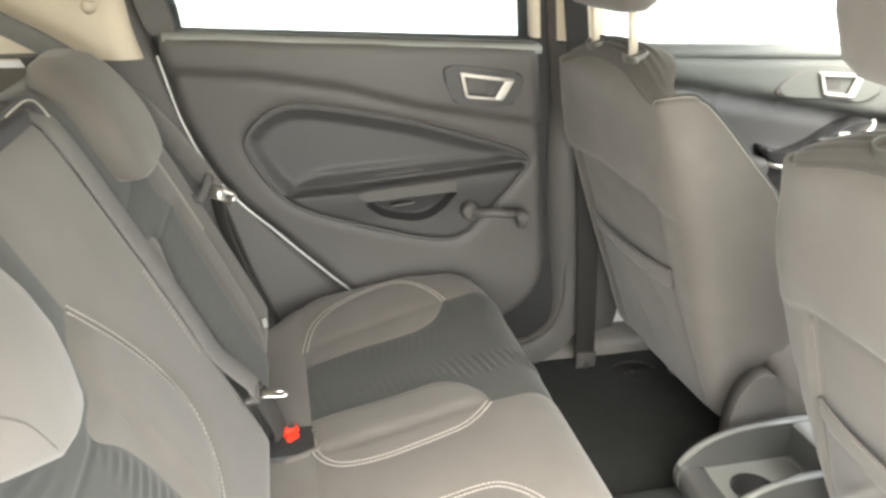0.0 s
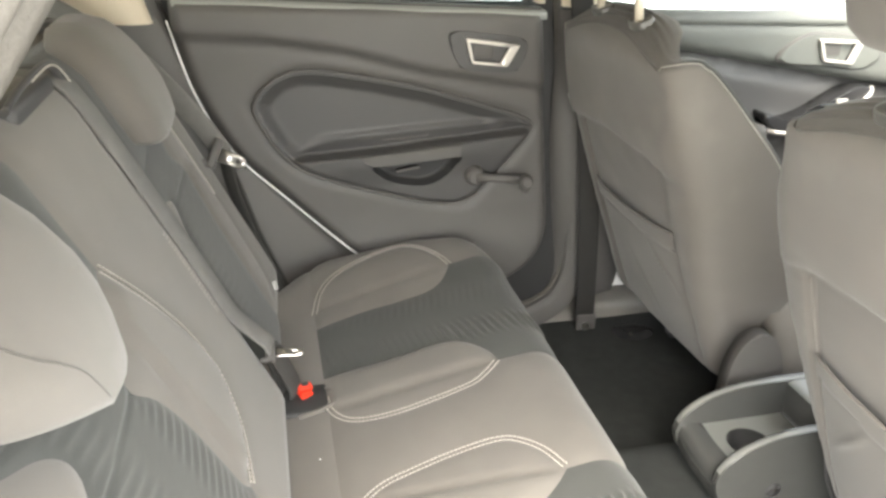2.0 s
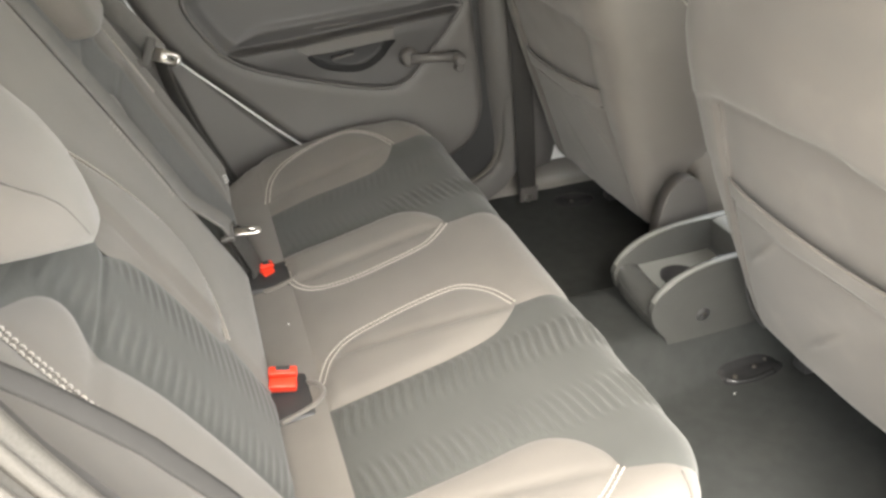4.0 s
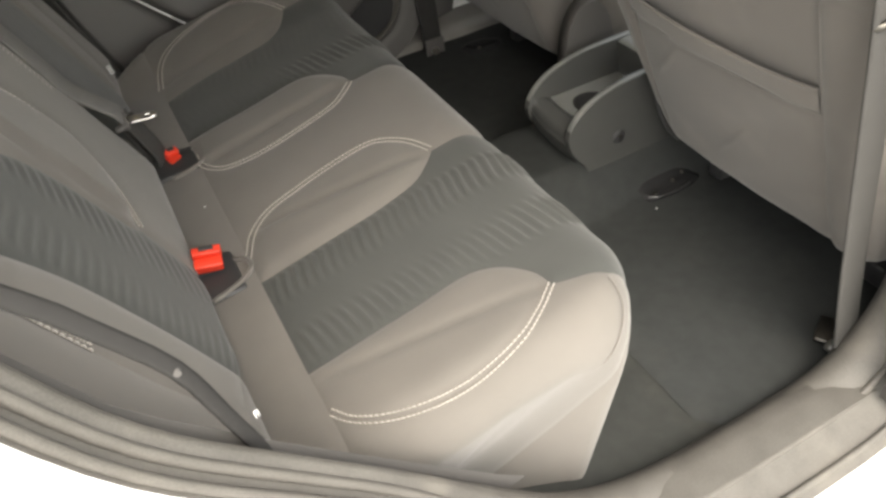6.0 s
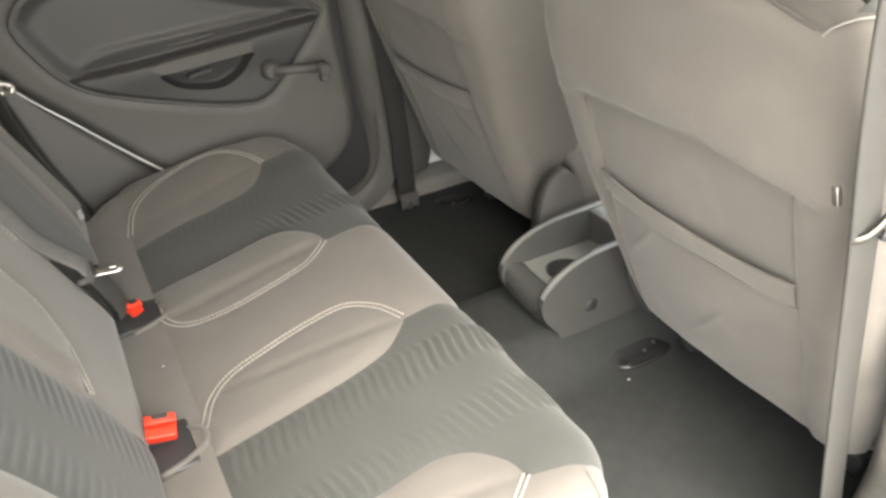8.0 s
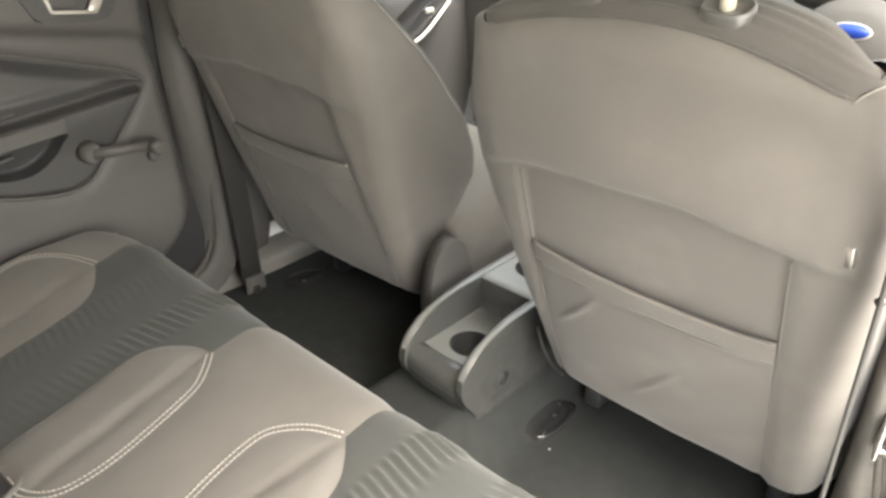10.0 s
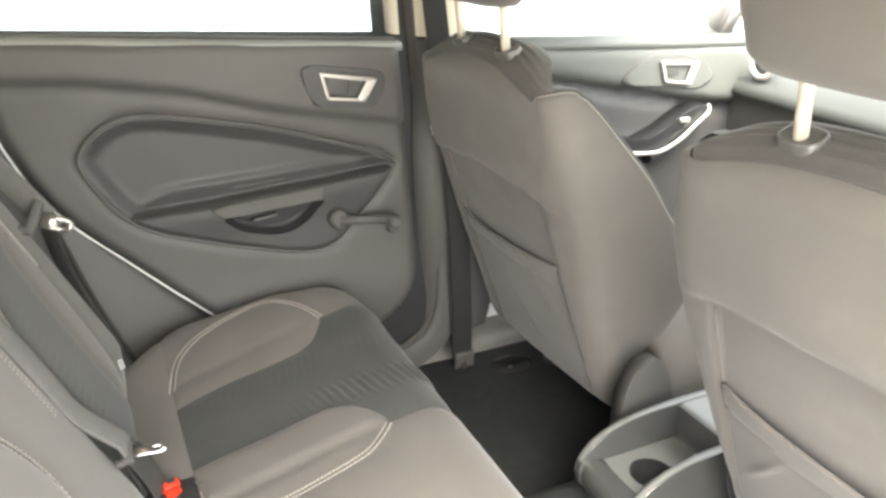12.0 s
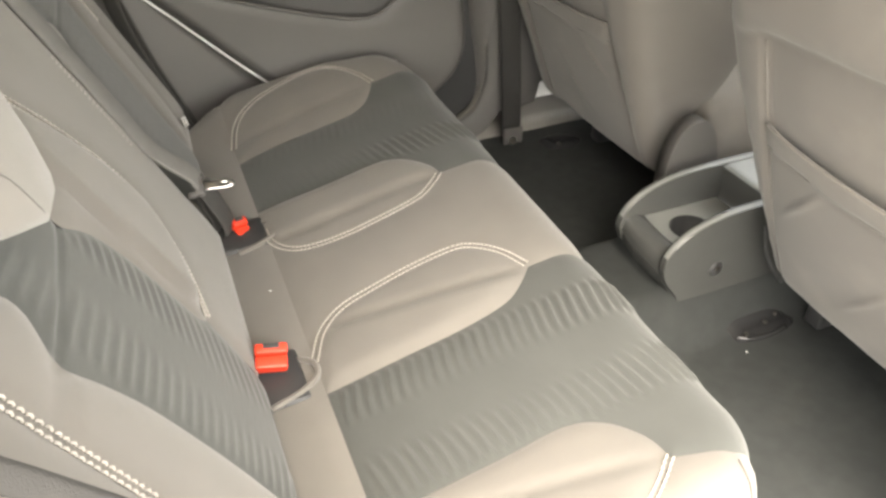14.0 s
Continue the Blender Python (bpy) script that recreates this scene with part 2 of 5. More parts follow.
def panel(outline, place, step=0.012, puff=0.0, soft=0.012, holes=(), relief=None, sink=0.0):
    """A sewn or moulded panel: the outline filled with a fine net, laid on the surface place(u, v), and raised by puff away from its edges."""
    outline = [np.array(q) for q in outline]
    rings = [np.array(outline)] + [np.array(h) for h in holes]
    lo, hi = rings[0].min(0), rings[0].max(0)
    su, sv = step if isinstance(step, tuple) else (step, step)
    step = min(su, sv)
    gu, gv = np.meshgrid(np.arange(lo[0] + su / 2, hi[0], su), np.arange(lo[1] + sv / 2, hi[1], sv))
    net = np.stack([gu.ravel(), gv.ravel()], 1)
    net = net[inside(net, rings[0])]
    for h in rings[1:]:
        net = net[~inside(net, h)]
    for r in rings:
        if len(net):
            net = net[far_from(net, r) > step * 0.45]
    verts, edges = [], []
    for r in rings:
        k = len(verts)
        verts += [Vector(q) for q in r]
        edges += [(k + i, k + (i + 1) % len(r)) for i in range(len(r))]
    verts += [Vector(q) for q in net]
    out_v, _, out_f, _, _, _ = delaunay_2d_cdt(verts, edges, [], 1, 1e-6)
    flat = np.array([(q.x, q.y) for q in out_v])
    faces = [tuple(f) for f in out_f]
    if holes:
        mid = np.array([flat[list(f)].mean(0) for f in faces])
        keep = np.ones(len(faces), bool)
        for h in rings[1:]:
            keep &= ~inside(mid, h)
        faces = [f for f, k in zip(faces, keep) if k]
    edge = np.minimum.reduce([far_from(flat, r) for r in rings])
    co = []
    for (u, v), d in zip(flat, edge):
        q = np.array(place(u, v))
        h = puff * (1 - math.exp(-d / soft)) - sink
        if relief:
            h += relief(u, v, d)
        if h:
            e = 0.002
            du, dv = np.array(place(u + e, v)) - q, np.array(place(u, v + e)) - q
            nrm = np.cross(du, dv)
            q = q + nrm / (np.linalg.norm(nrm) + 1e-12) * h
        co.append(tuple(q))
    bm = bmesh.new()
    bv = [bm.verts.new(c) for c in co]
    for f in faces:
        try:
            bm.faces.new([bv[i] for i in f])
        except ValueError:
            pass
    for v in [v for v in bm.verts if not v.link_faces]:
        bm.verts.remove(v)
    return bm


def tube(points, radius, sides=8, closed=False, bm=None, squash=1.0):
    """A round bar along the points."""
    bm = bm or bmesh.new()
    p = [Vector(q) for q in points]
    n = len(p)
    rows, up = [], None
    for i, q in enumerate(p):
        a = p[(i - 1) % n] if closed or i else p[0]
        b = p[(i + 1) % n] if closed or i < n - 1 else p[-1]
        d = (b - a).normalized()
        if up is None:
            up = d.orthogonal().normalized()
        up = (up - d * up.dot(d)).normalized()
        side = d.cross(up)
        r = radius[i] if isinstance(radius, (list, tuple)) else radius
        rows.append([bm.verts.new(q + r * (math.cos(k) * up + math.sin(k) * side * squash)) for k in (2 * math.pi * j / sides for j in range(sides))])
    for i in range(n if closed else n - 1):
        a, b = rows[i], rows[(i + 1) % n]
        for j in range(sides):
            bm.faces.new((a[j], a[(j + 1) % sides], b[(j + 1) % sides], b[j]))
    if not closed:
        bm.faces.new(rows[0][::-1])
        bm.faces.new(rows[-1])
    return bm


def loft(rows, closed_u=True, cap=True, closed_v=False):
    """A skin over rows of points."""
    bm = bmesh.new()
    vs = [[bm.verts.new(tuple(q)) for q in row] for row in rows]
    m = len(rows[0])
    for i in range(len(vs) if closed_v else len(vs) - 1):
        a, b = vs[i], vs[(i + 1) % len(vs)]
        for j in range(m if closed_u else m - 1):
            bm.faces.new((a[j], a[(j + 1) % m], b[(j + 1) % m], b[j]))
    if cap and closed_u and not closed_v:
        bm.faces.new(vs[0][::-1])
        bm.faces.new(vs[-1])
    return bm


def box(size, centre, bevel=0.004, segments=2, m=None):
    bm = bmesh.new()
    bmesh.ops.create_cube(bm, size=1.0)
    bmesh.ops.scale(bm, vec=size, verts=bm.verts)
    if bevel:
        bmesh.ops.bevel(bm, geom=list(bm.edges), offset=bevel, segments=segments, profile=0.5, affect="EDGES")
    bmesh.ops.translate(bm, vec=centre, verts=bm.verts)
    if m:
        bmesh.ops.transform(bm, matrix=m, verts=bm.verts)
    return bm


def joined(*bms):
    out = bmesh.new()
    for b in bms:
        tmp = bpy.data.meshes.new("tmp")
        b.to_mesh(tmp)
        b.free()
        out.from_mesh(tmp)
        bpy.data.meshes.remove(tmp)
    return out


def prism(outline, depth_a, depth_b, place, bevel=0.0):
    """A plate: an outline in a plane, given two depths, placed by place(u, v, w)."""
    bm = bmesh.new()
    a = [bm.verts.new(place(u, v, depth_a)) for u, v in outline]
    b = [bm.verts.new(place(u, v, depth_b)) for u, v in outline]
    n = len(a)
    bm.faces.new(a[::-1])
    top = bm.faces.new(b)
    for i in range(n):
        bm.faces.new((a[i], a[(i + 1) % n], b[(i + 1) % n], b[i]))
    if bevel:
        bmesh.ops.bevel(bm, geom=list(top.edges), offset=bevel, segments=2, profile=0.5, affect="EDGES")
    return bm


def ribbon(points, across, width, thick=0.0014):
    """A belt: a flat band along the points, its width along the vectors across."""
    rows = []
    p = [Vector(q) for q in points]
    for i, q in enumerate(p):
        a = Vector(across[i] if isinstance(across, list) else across).normalized()
        d = (p[min(i + 1, len(p) - 1)] - p[max(i - 1, 0)]).normalized()
        a = (a - d * a.dot(d)).normalized()
        n = d.cross(a)
        h = width / 2
        rows.append([q - a * h - n * thick, q - a * (h - 0.003) - n * 0.001 - n * thick, q + a * (h - 0.003) - n * 0.001 - n * thick, q + a * h - n * thick,
                     q + a * h + n * thick, q + a * (h - 0.003) + n * 0.001 + n * thick, q - a * (h - 0.003) + n * 0.001 + n * thick, q - a * h + n * thick])
    return loft(rows)


def stitches(points, place, lift=0.0009, pitch=0.0052, radius=0.00105):
    """Short threads along a seam, as one mesh."""
    pts = curve(points, 0.002)
    bm = bmesh.new()
    run, last = 0.0, pts[0]
    marks = [pts[0]]
    for q in pts[1:]:
        run += np.linalg.norm(q - last)
        last = q
        if run >= pitch:
            marks.append(q)
            run = 0.0
    for a, b in zip(marks[:-1], marks[1:]):
        c = a + (b - a) * 0.72
        m = (a + c) / 2
        ends = []
        for q, up in ((a, -0.0004), (m, lift), (c, -0.0004)):
            w = np.array(place(q[0], q[1]))
            e = 0.002
            nrm = np.cross(np.array(place(q[0] + e, q[1])) - w, np.array(place(q[0], q[1] + e)) - w)
            ends.append(w + nrm / (np.linalg.norm(nrm) + 1e-12) * (up + 0.0030))
        tube(ends, radius, 5, bm=bm)
    return bm


def beside(points, gap):
    """The line that runs beside another at a gap."""
    p = [np.array(q, float) for q in points]
    out = []
    for i, q in enumerate(p):
        d = p[min(i + 1, len(p) - 1)] - p[max(i - 1, 0)]
        d = d / (np.linalg.norm(d) + 1e-9)
        out.append(q + gap * np.array((-d[1], d[0])))
    return out

# ---------------------------------------------------------------- outside and shell
def ground():
    bm = bmesh.new()
    bmesh.ops.create_grid(bm, x_segments=24, y_segments=24, size=600)
    bmesh.ops.translate(bm, vec=(0, 0, -0.36), verts=bm.verts)
    tagged(part("ground", bm, CONCRETE), "pale concrete paving around the parked car", "ground", kind="structure")


def sheet(name, outline, thick, axis, at, material, label, holes=(), step=0.08, category="car body"):
    """A flat wall of the shell with two faces and rims, across one axis."""
    def face(w):
        def put(u, v):
            return {"y": (u, w, v), "x": (w, u, v), "z": (u, v, w)}[axis]
        return put
    a = panel(outline, face(at), step, holes=holes)
    b = panel(outline, face(at + thick), step, holes=holes)
    rims = []
    for r in [outline] + list(holes):
        rims.append(loft([[face(at)(*q) for q in r], [face(at + thick)(*q) for q in r]], cap=False))
    return tagged(part(name, joined(a, b, *rims), material), label, category, kind="structure")


# The edge of a rear door opening, in the plane of the car's length and height
OPENING = [(-0.085, 0.80), (-0.066, 0.74), (-0.032, 0.635), (0.022, 0.515), (0.110, 0.405), (0.215, 0.285), (0.305, 0.185), (0.385, 0.110), (0.465, 0.070),
           (0.56, 0.058), (0.66, 0.060), (0.728, 0.088), (0.762, 0.16), (0.760, 0.28), (0.742, 0.45), (0.715, 0.62), (0.695, 0.78), (0.668, 0.95), (0.60, 1.07), (0.42, 1.115),
           (0.15, 1.11), (-0.03, 1.05), (-0.10, 0.92)]


NEAR_OPENING = OPENING[:9] + [(0.56, 0.055), (0.68, 0.055), (0.770, 0.066), (0.822, 0.105), (0.846, 0.18), (0.836, 0.29), (0.812, 0.40), (0.788, 0.52), (0.768, 0.64), (0.748, 0.78),
                              (0.710, 0.95), (0.63, 1.07), (0.42, 1.115), (0.24, 1.095), (0.108, 1.03), (0.045, 0.955), (0.016, 0.915), (-0.030, 0.868)]


def grown(points, by):
    """The opening's edge, moved outwards."""
    c = np.array((0.36, 0.55))
    p = [np.array(q) for q in points]
    out = []
    for i, q in enumerate(p):
        d = p[(i + 1) % len(p)] - p[i - 1]
        n = np.array((-d[1], d[0])) / (np.linalg.norm(d) + 1e-9)
        if n @ (q - c) < 0:
            n = -n
        out.append(q + by * n)
    return out


def door_opening(side):
    """Trim, two rubber beads and the body flange around a rear door opening. side: -1 near, 1 far."""
    near = side < 0
    edge = curve(NEAR_OPENING if near else OPENING, 0.03, True)
    dy = 0.0 if near else 0.026

    def run(by, y, k):
        out = []
        for q, e in zip(grown(edge, by), edge):
            wide = 0.055 * (1 - smooth(e[1], 0.10, 0.36)) if near else 0.0
            out.append((q[0], side * (y + dy + k * wide), q[1] - 0.02 * k * wide / 0.055))
        return out

    rim = thing("door_opening", "scuffed grey trim and rubber seals round a rear door opening", "door opening", kind="structure")
    part("trim", loft([run(*q) for q in ((0.055, 0.600, 0), (0.022, 0.606, 0), (0.006, 0.613, 0.15), (0.0, 0.620, 0.3), (0.002, 0.626, 0.45), (0.008, 0.632, 0.58))], cap=False), SILLTRIM if near else PLASTIC, rim)
    beads = ((0.010, 0.634, 0.70, 0.0050), (0.016, 0.650, 1.25, 0.0045)) if near else ((0.006, 0.634, 0.6, 0.010), (0.010, 0.650, 0.95, 0.009))
    for by, y, k, r in beads:
        part("rubber_seal", tube(run(by, y, k), r, 10, True), RUBBER, rim)
    if near:
        part("seal_base", loft([run(*q) for q in ((0.008, 0.630, 0.55), (0.016, 0.638, 0.80), (0.019, 0.648, 1.20), (0.021, 0.656, 1.40))], cap=False), RUBBER, rim)
    # Far flange black: shade in the closed door's gap put in its colour.
    part("body_flange", loft([run(*q) for q in ((0.0215, 0.655, 1.38), (0.027, 0.664, 1.45), (0.036, 0.684, 1.30), (0.052, 0.708, 0.7), (0.08, 0.729, 0.0))], cap=False), PAINT if near else PLASTIC_BLACK, rim)
    return rim


ground()
hole = curve(grown(NEAR_OPENING, 0.072), 0.05, True)
body_line = [(-1.15, -0.05), (2.3, -0.05), (2.35, 0.55), (1.95, 0.72), (1.70, 0.76), (1.25, 1.13), (0.3, 1.17), (-0.6, 1.10), (-1.1, 0.72)]
front_window = [(0.93, 0.76), (1.62, 0.735), (1.20, 1.08), (0.93, 1.10)]
quarter = [(-0.62, 0.92), (-0.25, 0.86), (-0.22, 0.98), (-0.5, 1.0)]
sheet("body_side", line(body_line + body_line[:1], 0.1)[:-1], -0.02, "y", -0.73, PAINT, "white painted outer side of the car", [hole, line(front_window + front_window[:1], 0.1)[:-1]])
rear_window = [(-0.034, 0.79), (0.66, 0.765), (0.635, 1.07), (0.35, 1.085), (0.02, 1.07), (-0.06, 0.95)]
sheet("body_side", line(body_line + body_line[:1], 0.1)[:-1], 0.02, "y", 0.765, PAINT, "white painted outer side of the car",
      [line(rear_window + rear_window[:1], 0.05)[:-1], line(front_window + front_window[:1], 0.1)[:-1]])
door_opening(-1)
door_opening(1)

# Roof lining, bulkheads, tail, footwells
def roof():
    rows = []
    for x, z in ((-1.0, 0.98), (-0.85, 1.06), (-0.5, 1.115), (0.0, 1.145), (0.5, 1.155), (0.95, 1.14), (1.22, 1.08)):
        rows.append([(x, y, z - 0.06 * abs(y / 0.72) ** 4) for y in np.linspace(-0.73, 0.75, 17)])
    top = [[(x, y, z + 0.03) for x, y, z in r] for r in rows]
    tagged(part("ceiling", joined(loft(rows, False), loft(top, False)), BEIGE), "cream fabric roof lining of the car", "ceiling", kind="structure")


roof()
sheet("wall_tail", [(-0.70, -0.1), (0.70, -0.1), (0.70, 0.72), (-0.70, 0.72)], -0.03, "x", -1.0, PLASTIC, "dark plastic tailgate lining behind the seats", category="tailgate")
sheet("wall_front", [(-0.72, -0.1), (0.74, -0.1), (0.74, 0.62), (-0.72, 0.62)], 0.03, "x", 2.0, PLASTIC_BLACK, "black bulkhead behind the dashboard", category="bulkhead")


def floor_height(x, y):
    a = abs(y)
    hump = 0.082 * (1 - smooth(a, 0.085, 0.145)) * smooth(x, 0.42, 0.58)
    return hump + 0.02 * (1 - smooth(x, 0.40, 0.60)) + 0.003 * noise.noise((x * 9, y * 9, 0.3))


def floors():
    rows = [[(x, y, floor_height(x, y)) for y in np.linspace(-0.625, 0.665, 84)] for x in np.linspace(0.2, 2.0, 80)]
    base = thing("floor", "dark needle-felt carpet floor with a low centre tunnel", "floor", kind="structure")
    part("carpet", loft(rows, False), CARPET_LIGHT, base)
    for s, lo, hi, x0 in ((-1, -0.596, 0.080, 0.612), (1, 0.150, 0.648, 0.50)):
        rim = ring(line([(x0, lo + 0.03), (x0, hi - 0.01), (x0 + 0.01, hi), (1.10, hi), (1.10, lo), (x0 + 0.028, lo), (x0, lo + 0.03)], 0.03))
        bm = panel(rim, lambda u, v: (u, v, floor_height(u, v) + 0.004), 0.025, puff=0.004, soft=0.006)
        tagged(part("floor_mat", bm, CARPET), "thin black carpet mat lying in the rear footwell", "floor mat", group="rear floor mats")


floors()
for s in (-1, 1):
    out = 0.0 if s < 0 else 0.086
    low = 1.0 if s < 0 else 0.62
    rows = [[(x, s * min(y + out, 0.75), z * low) for y, z in (((0.598, -0.02), (0.605, 0.02), (0.614, 0.042), (0.625, 0.052), (0.645, 0.056), (0.68, 0.056)) if s < 0 else ((0.562, -0.02), (0.570, 0.02), (0.585, 0.042), (0.605, 0.052), (0.64, 0.056), (0.68, 0.056)))] for x in np.linspace(0.36, 1.6, 30)]
    tagged(part("sill_trim", loft(rows, False), SILLTRIM if s < 0 else SILL_SHEEN), "scuffed grey plastic door sill cover", "sill trim", kind="structure")

# ---------------------------------------------------------------- rear seat cushion
SLOPE = 0.15


def cushion_at(s, v):
    """The surface of the rear cushion: s runs forwards and over the front edge, v across the car."""
    a = abs(v)
    if s < 0.491:
        x, z = s, 0.238 + SLOPE * (s - 0.129)
    else:
        r, k = 0.058, (s - 0.491) / 0.058
        k = min(k, 1.75)
        x, z = 0.491 + r * math.sin(k), 0.2923 - r * (1 - math.cos(k)) + 0.15 * r * math.sin(min(k, 1.2)) * 0.5
        rest = s - 0.491 - 1.75 * r
        if rest > 0:
            x, z = x - 0.26 * rest, z - 0.96 * rest
    z += (0.026 if v > 0 else 0.014) * smooth(a, 0.38, 0.53) * (1 - 0.5 * smooth(s, 0.38, 0.5))
    x -= (0.9 if v > 0 else 1.5) * max(a - 0.445, 0) ** 1.5 * smooth(s, 0.2, 0.5)
    e = 0.540 - 0.105 * (1 - smooth(s, 0.05, 0.21)) if v > 0 else 0.505 - 0.03 * (1 - smooth(s, 0.05, 0.20))
    y = v
    if a > e:
        k = min((a - e) / 0.06, 1.5)
        low = 0.06 * (1 - math.cos(k)) + max(a - e - 0.09, 0)
        y = math.copysign(e + 0.06 * math.sin(k) - 0.30 * max(low - 0.05, 0), v)
        z -= low
    return (x, y, z)


IN_STITCH = [(0.155, -0.168), (0.177, -0.123), (0.212, -0.094), (0.265, -0.079), (0.320, -0.068), (0.378, -0.063), (0.407, -0.073), (0.435, -0.104), (0.453, -0.148)]
IN_WAVE = [(0.453, -0.148), (0.430, -0.172), (0.398, -0.194), (0.336, -0.207), (0.265, -0.213), (0.155, -0.222)]
OUT_WAVE = [(0.155, -0.402), (0.224, -0.399), (0.299, -0.396), (0.370, -0.392), (0.407, -0.407), (0.430, -0.436), (0.447, -0.478)]
OUT_STITCH = [(0.447, -0.478), (0.420, -0.508), (0.387, -0.526), (0.322, -0.536), (0.258, -0.533), (0.205, -0.520), (0.173, -0.500), (0.155, -0.472)]


def ripple(u, v, d, a, b, worn=0.0):
    """Pressed ribs in two bands along the sides of a seat's middle; worn: how far they are flattened away from the front inner corner."""
    w = (abs(v) - a) / (b - a)
    band = smooth(w, -0.02, 0.06) * (1 - smooth(w, 0.26, 0.40)) + smooth(w, 0.60, 0.74) * (1 - smooth(w, 0.95, 1.02))
    patch = 0.72 + 0.4 * noise.noise((u * 7, v * 9, 5.0)) + 0.5 * smooth(u, 0.36, 0.44) * (1 - smooth(w, 0.2, 0.4))
    bend = 0.007 * math.sin((w - 0.15) * 5.2) + 0.0012 * noise.noise((u * 9, v * 9, 2.0))
    wave = math.sin(2 * math.pi * (u + bend) / 0.0140)
    fresh = 1 - worn * (1 - smooth(u, 0.33, 0.40) * (1 - smooth(w, 0.25, 0.45)))
    return 0.0024 * fresh * band * max(patch, 0.15) * smooth(d, 0.003, 0.012) * (wave + 0.25 * wave * wave)


# The far seat's pattern is a little narrower than the near one's
FAR_IN_STITCH = [(0.154, 0.129), (0.156, 0.102), (0.168, 0.075), (0.190, 0.056), (0.224, 0.049), (0.264, 0.050), (0.307, 0.057), (0.352, 0.066), (0.386, 0.076), (0.413, 0.096), (0.437, 0.120)]
FAR_IN_WAVE = [(0.437, 0.120), (0.430, 0.150), (0.405, 0.186), (0.377, 0.203), (0.348, 0.205), (0.300, 0.198), (0.25, 0.192), (0.20, 0.188), (0.154, 0.181)]
FAR_OUT_WAVE = [(0.154, 0.340), (0.185, 0.351), (0.25, 0.367), (0.30, 0.372), (0.34, 0.379), (0.37, 0.385), (0.405, 0.409), (0.434, 0.456)]
FAR_OUT_STITCH = [(0.434, 0.456), (0.420, 0.492), (0.397, 0.524), (0.365, 0.545), (0.31, 0.540), (0.24, 0.514), (0.195, 0.484), (0.169, 0.446), (0.154, 0.388)]


def rear_cushion():
    seat = thing("rear_seat_cushion", "grey cloth rear bench cushion with charcoal ribbed centres and stitching", "car seat")
    st = 0.011
    for sg, sets, lo, hi in ((-1, (IN_STITCH, IN_WAVE, OUT_WAVE, OUT_STITCH), 0.21, 0.40), (1, (FAR_IN_STITCH, FAR_IN_WAVE, FAR_OUT_WAVE, FAR_OUT_STITCH), 0.195, 0.375)):
        cs, cw, ow, os_ = (curve([np.array(q) for q in c], 0.010) for c in sets)
        tip_in, tip_out = cs[-1], os_[0]
        part("inner_lobe", panel(ring(cs, cw, line([cw[-1], cs[0]], 0.01)), cushion_at, 0.008, 0.006, 0.012,
                                 relief=lambda u, v, d: -0.0045 * math.exp(-((abs(v) - abs(tip_in[1]) + 0.113 * (tip_in[0] - u)) / 0.006) ** 2) * smooth(d, 0.0, 0.015)
                                 + 0.004 * smooth(abs(v) - abs(tip_in[1]) + 0.113 * (tip_in[0] - u), 0.0, 0.02) * smooth(d, 0.0, 0.02)), FABRIC, seat)
        front = [tip_in, np.array((0.52, tip_in[1])), np.array((0.575, tip_in[1])), np.array((0.585, sg * 0.31)), np.array((0.575, tip_out[1] + sg * 0.02)), np.array((0.52, tip_out[1] + sg * 0.02)), tip_out]
        part("ribbed_centre", panel(ring(line([ow[0], cw[-1]], 0.01), cw[::-1], line(front, 0.01), ow[::-1]), cushion_at, (0.0022, 0.0042), 0.004, 0.012,
                                    relief=lambda u, v, d: ripple(u, v, d, lo, hi, 0.78 if sg > 0 else 0.0)), FABRIC_DARK, seat, "charcoal ribbed cloth centre panel")
        part("outer_lobe", panel(ring(ow, os_, line([os_[-1], ow[0]], 0.01)), cushion_at, 0.008, 0.006, 0.012,
                                 relief=lambda u, v, d: -0.004 * math.exp(-((abs(v) - abs(tip_out[1]) + 0.2 * (tip_out[0] - u)) / 0.007) ** 2) * smooth(d, 0.0, 0.015)), FABRIC, seat)
        wide = [os_[-1], np.array((0.155, sg * 0.56)), np.array((0.155, sg * 0.66)), np.array((0.20, sg * 0.86)), np.array((0.575, sg * 0.86)), np.array((0.575, tip_out[1] + sg * 0.02)), np.array((0.52, tip_out[1] + sg * 0.02)), tip_out]
        part("side_bolster", panel(ring(line(wide, 0.012), os_), cushion_at, st, 0.003, 0.010), FABRIC, seat)
        for gap in (-0.004, 0.004):
            part("stitching", stitches(beside([np.array(q) for q in sets[0]], gap), cushion_at), THREAD, seat)
            part("stitching", stitches(beside([np.array(q) for q in sets[3]], gap), cushion_at), THREAD, seat)
        part("seam", tube([np.array(cushion_at(*q)) + np.array((0.003, sg * 0.003, 0.003)) for q in curve([(0.515, sg * 0.505), (0.538, sg * 0.545), (0.53, sg * 0.60), (0.49, sg * 0.65), (0.43, sg * 0.69), (0.36, sg * 0.72)], 0.01)], 0.0011, 5), FABRIC, seat)
    left, right = curve(IN_STITCH, 0.010), curve(FAR_IN_STITCH, 0.010)
    part("middle_panel", panel(ring(left[::-1], line([left[0], right[0]], 0.012), right, line([right[-1], (0.575, right[-1][1]), (0.575, left[-1][1]), left[-1]], 0.012)),
                               cushion_at, st, 0.005, 0.014), FABRIC, seat)
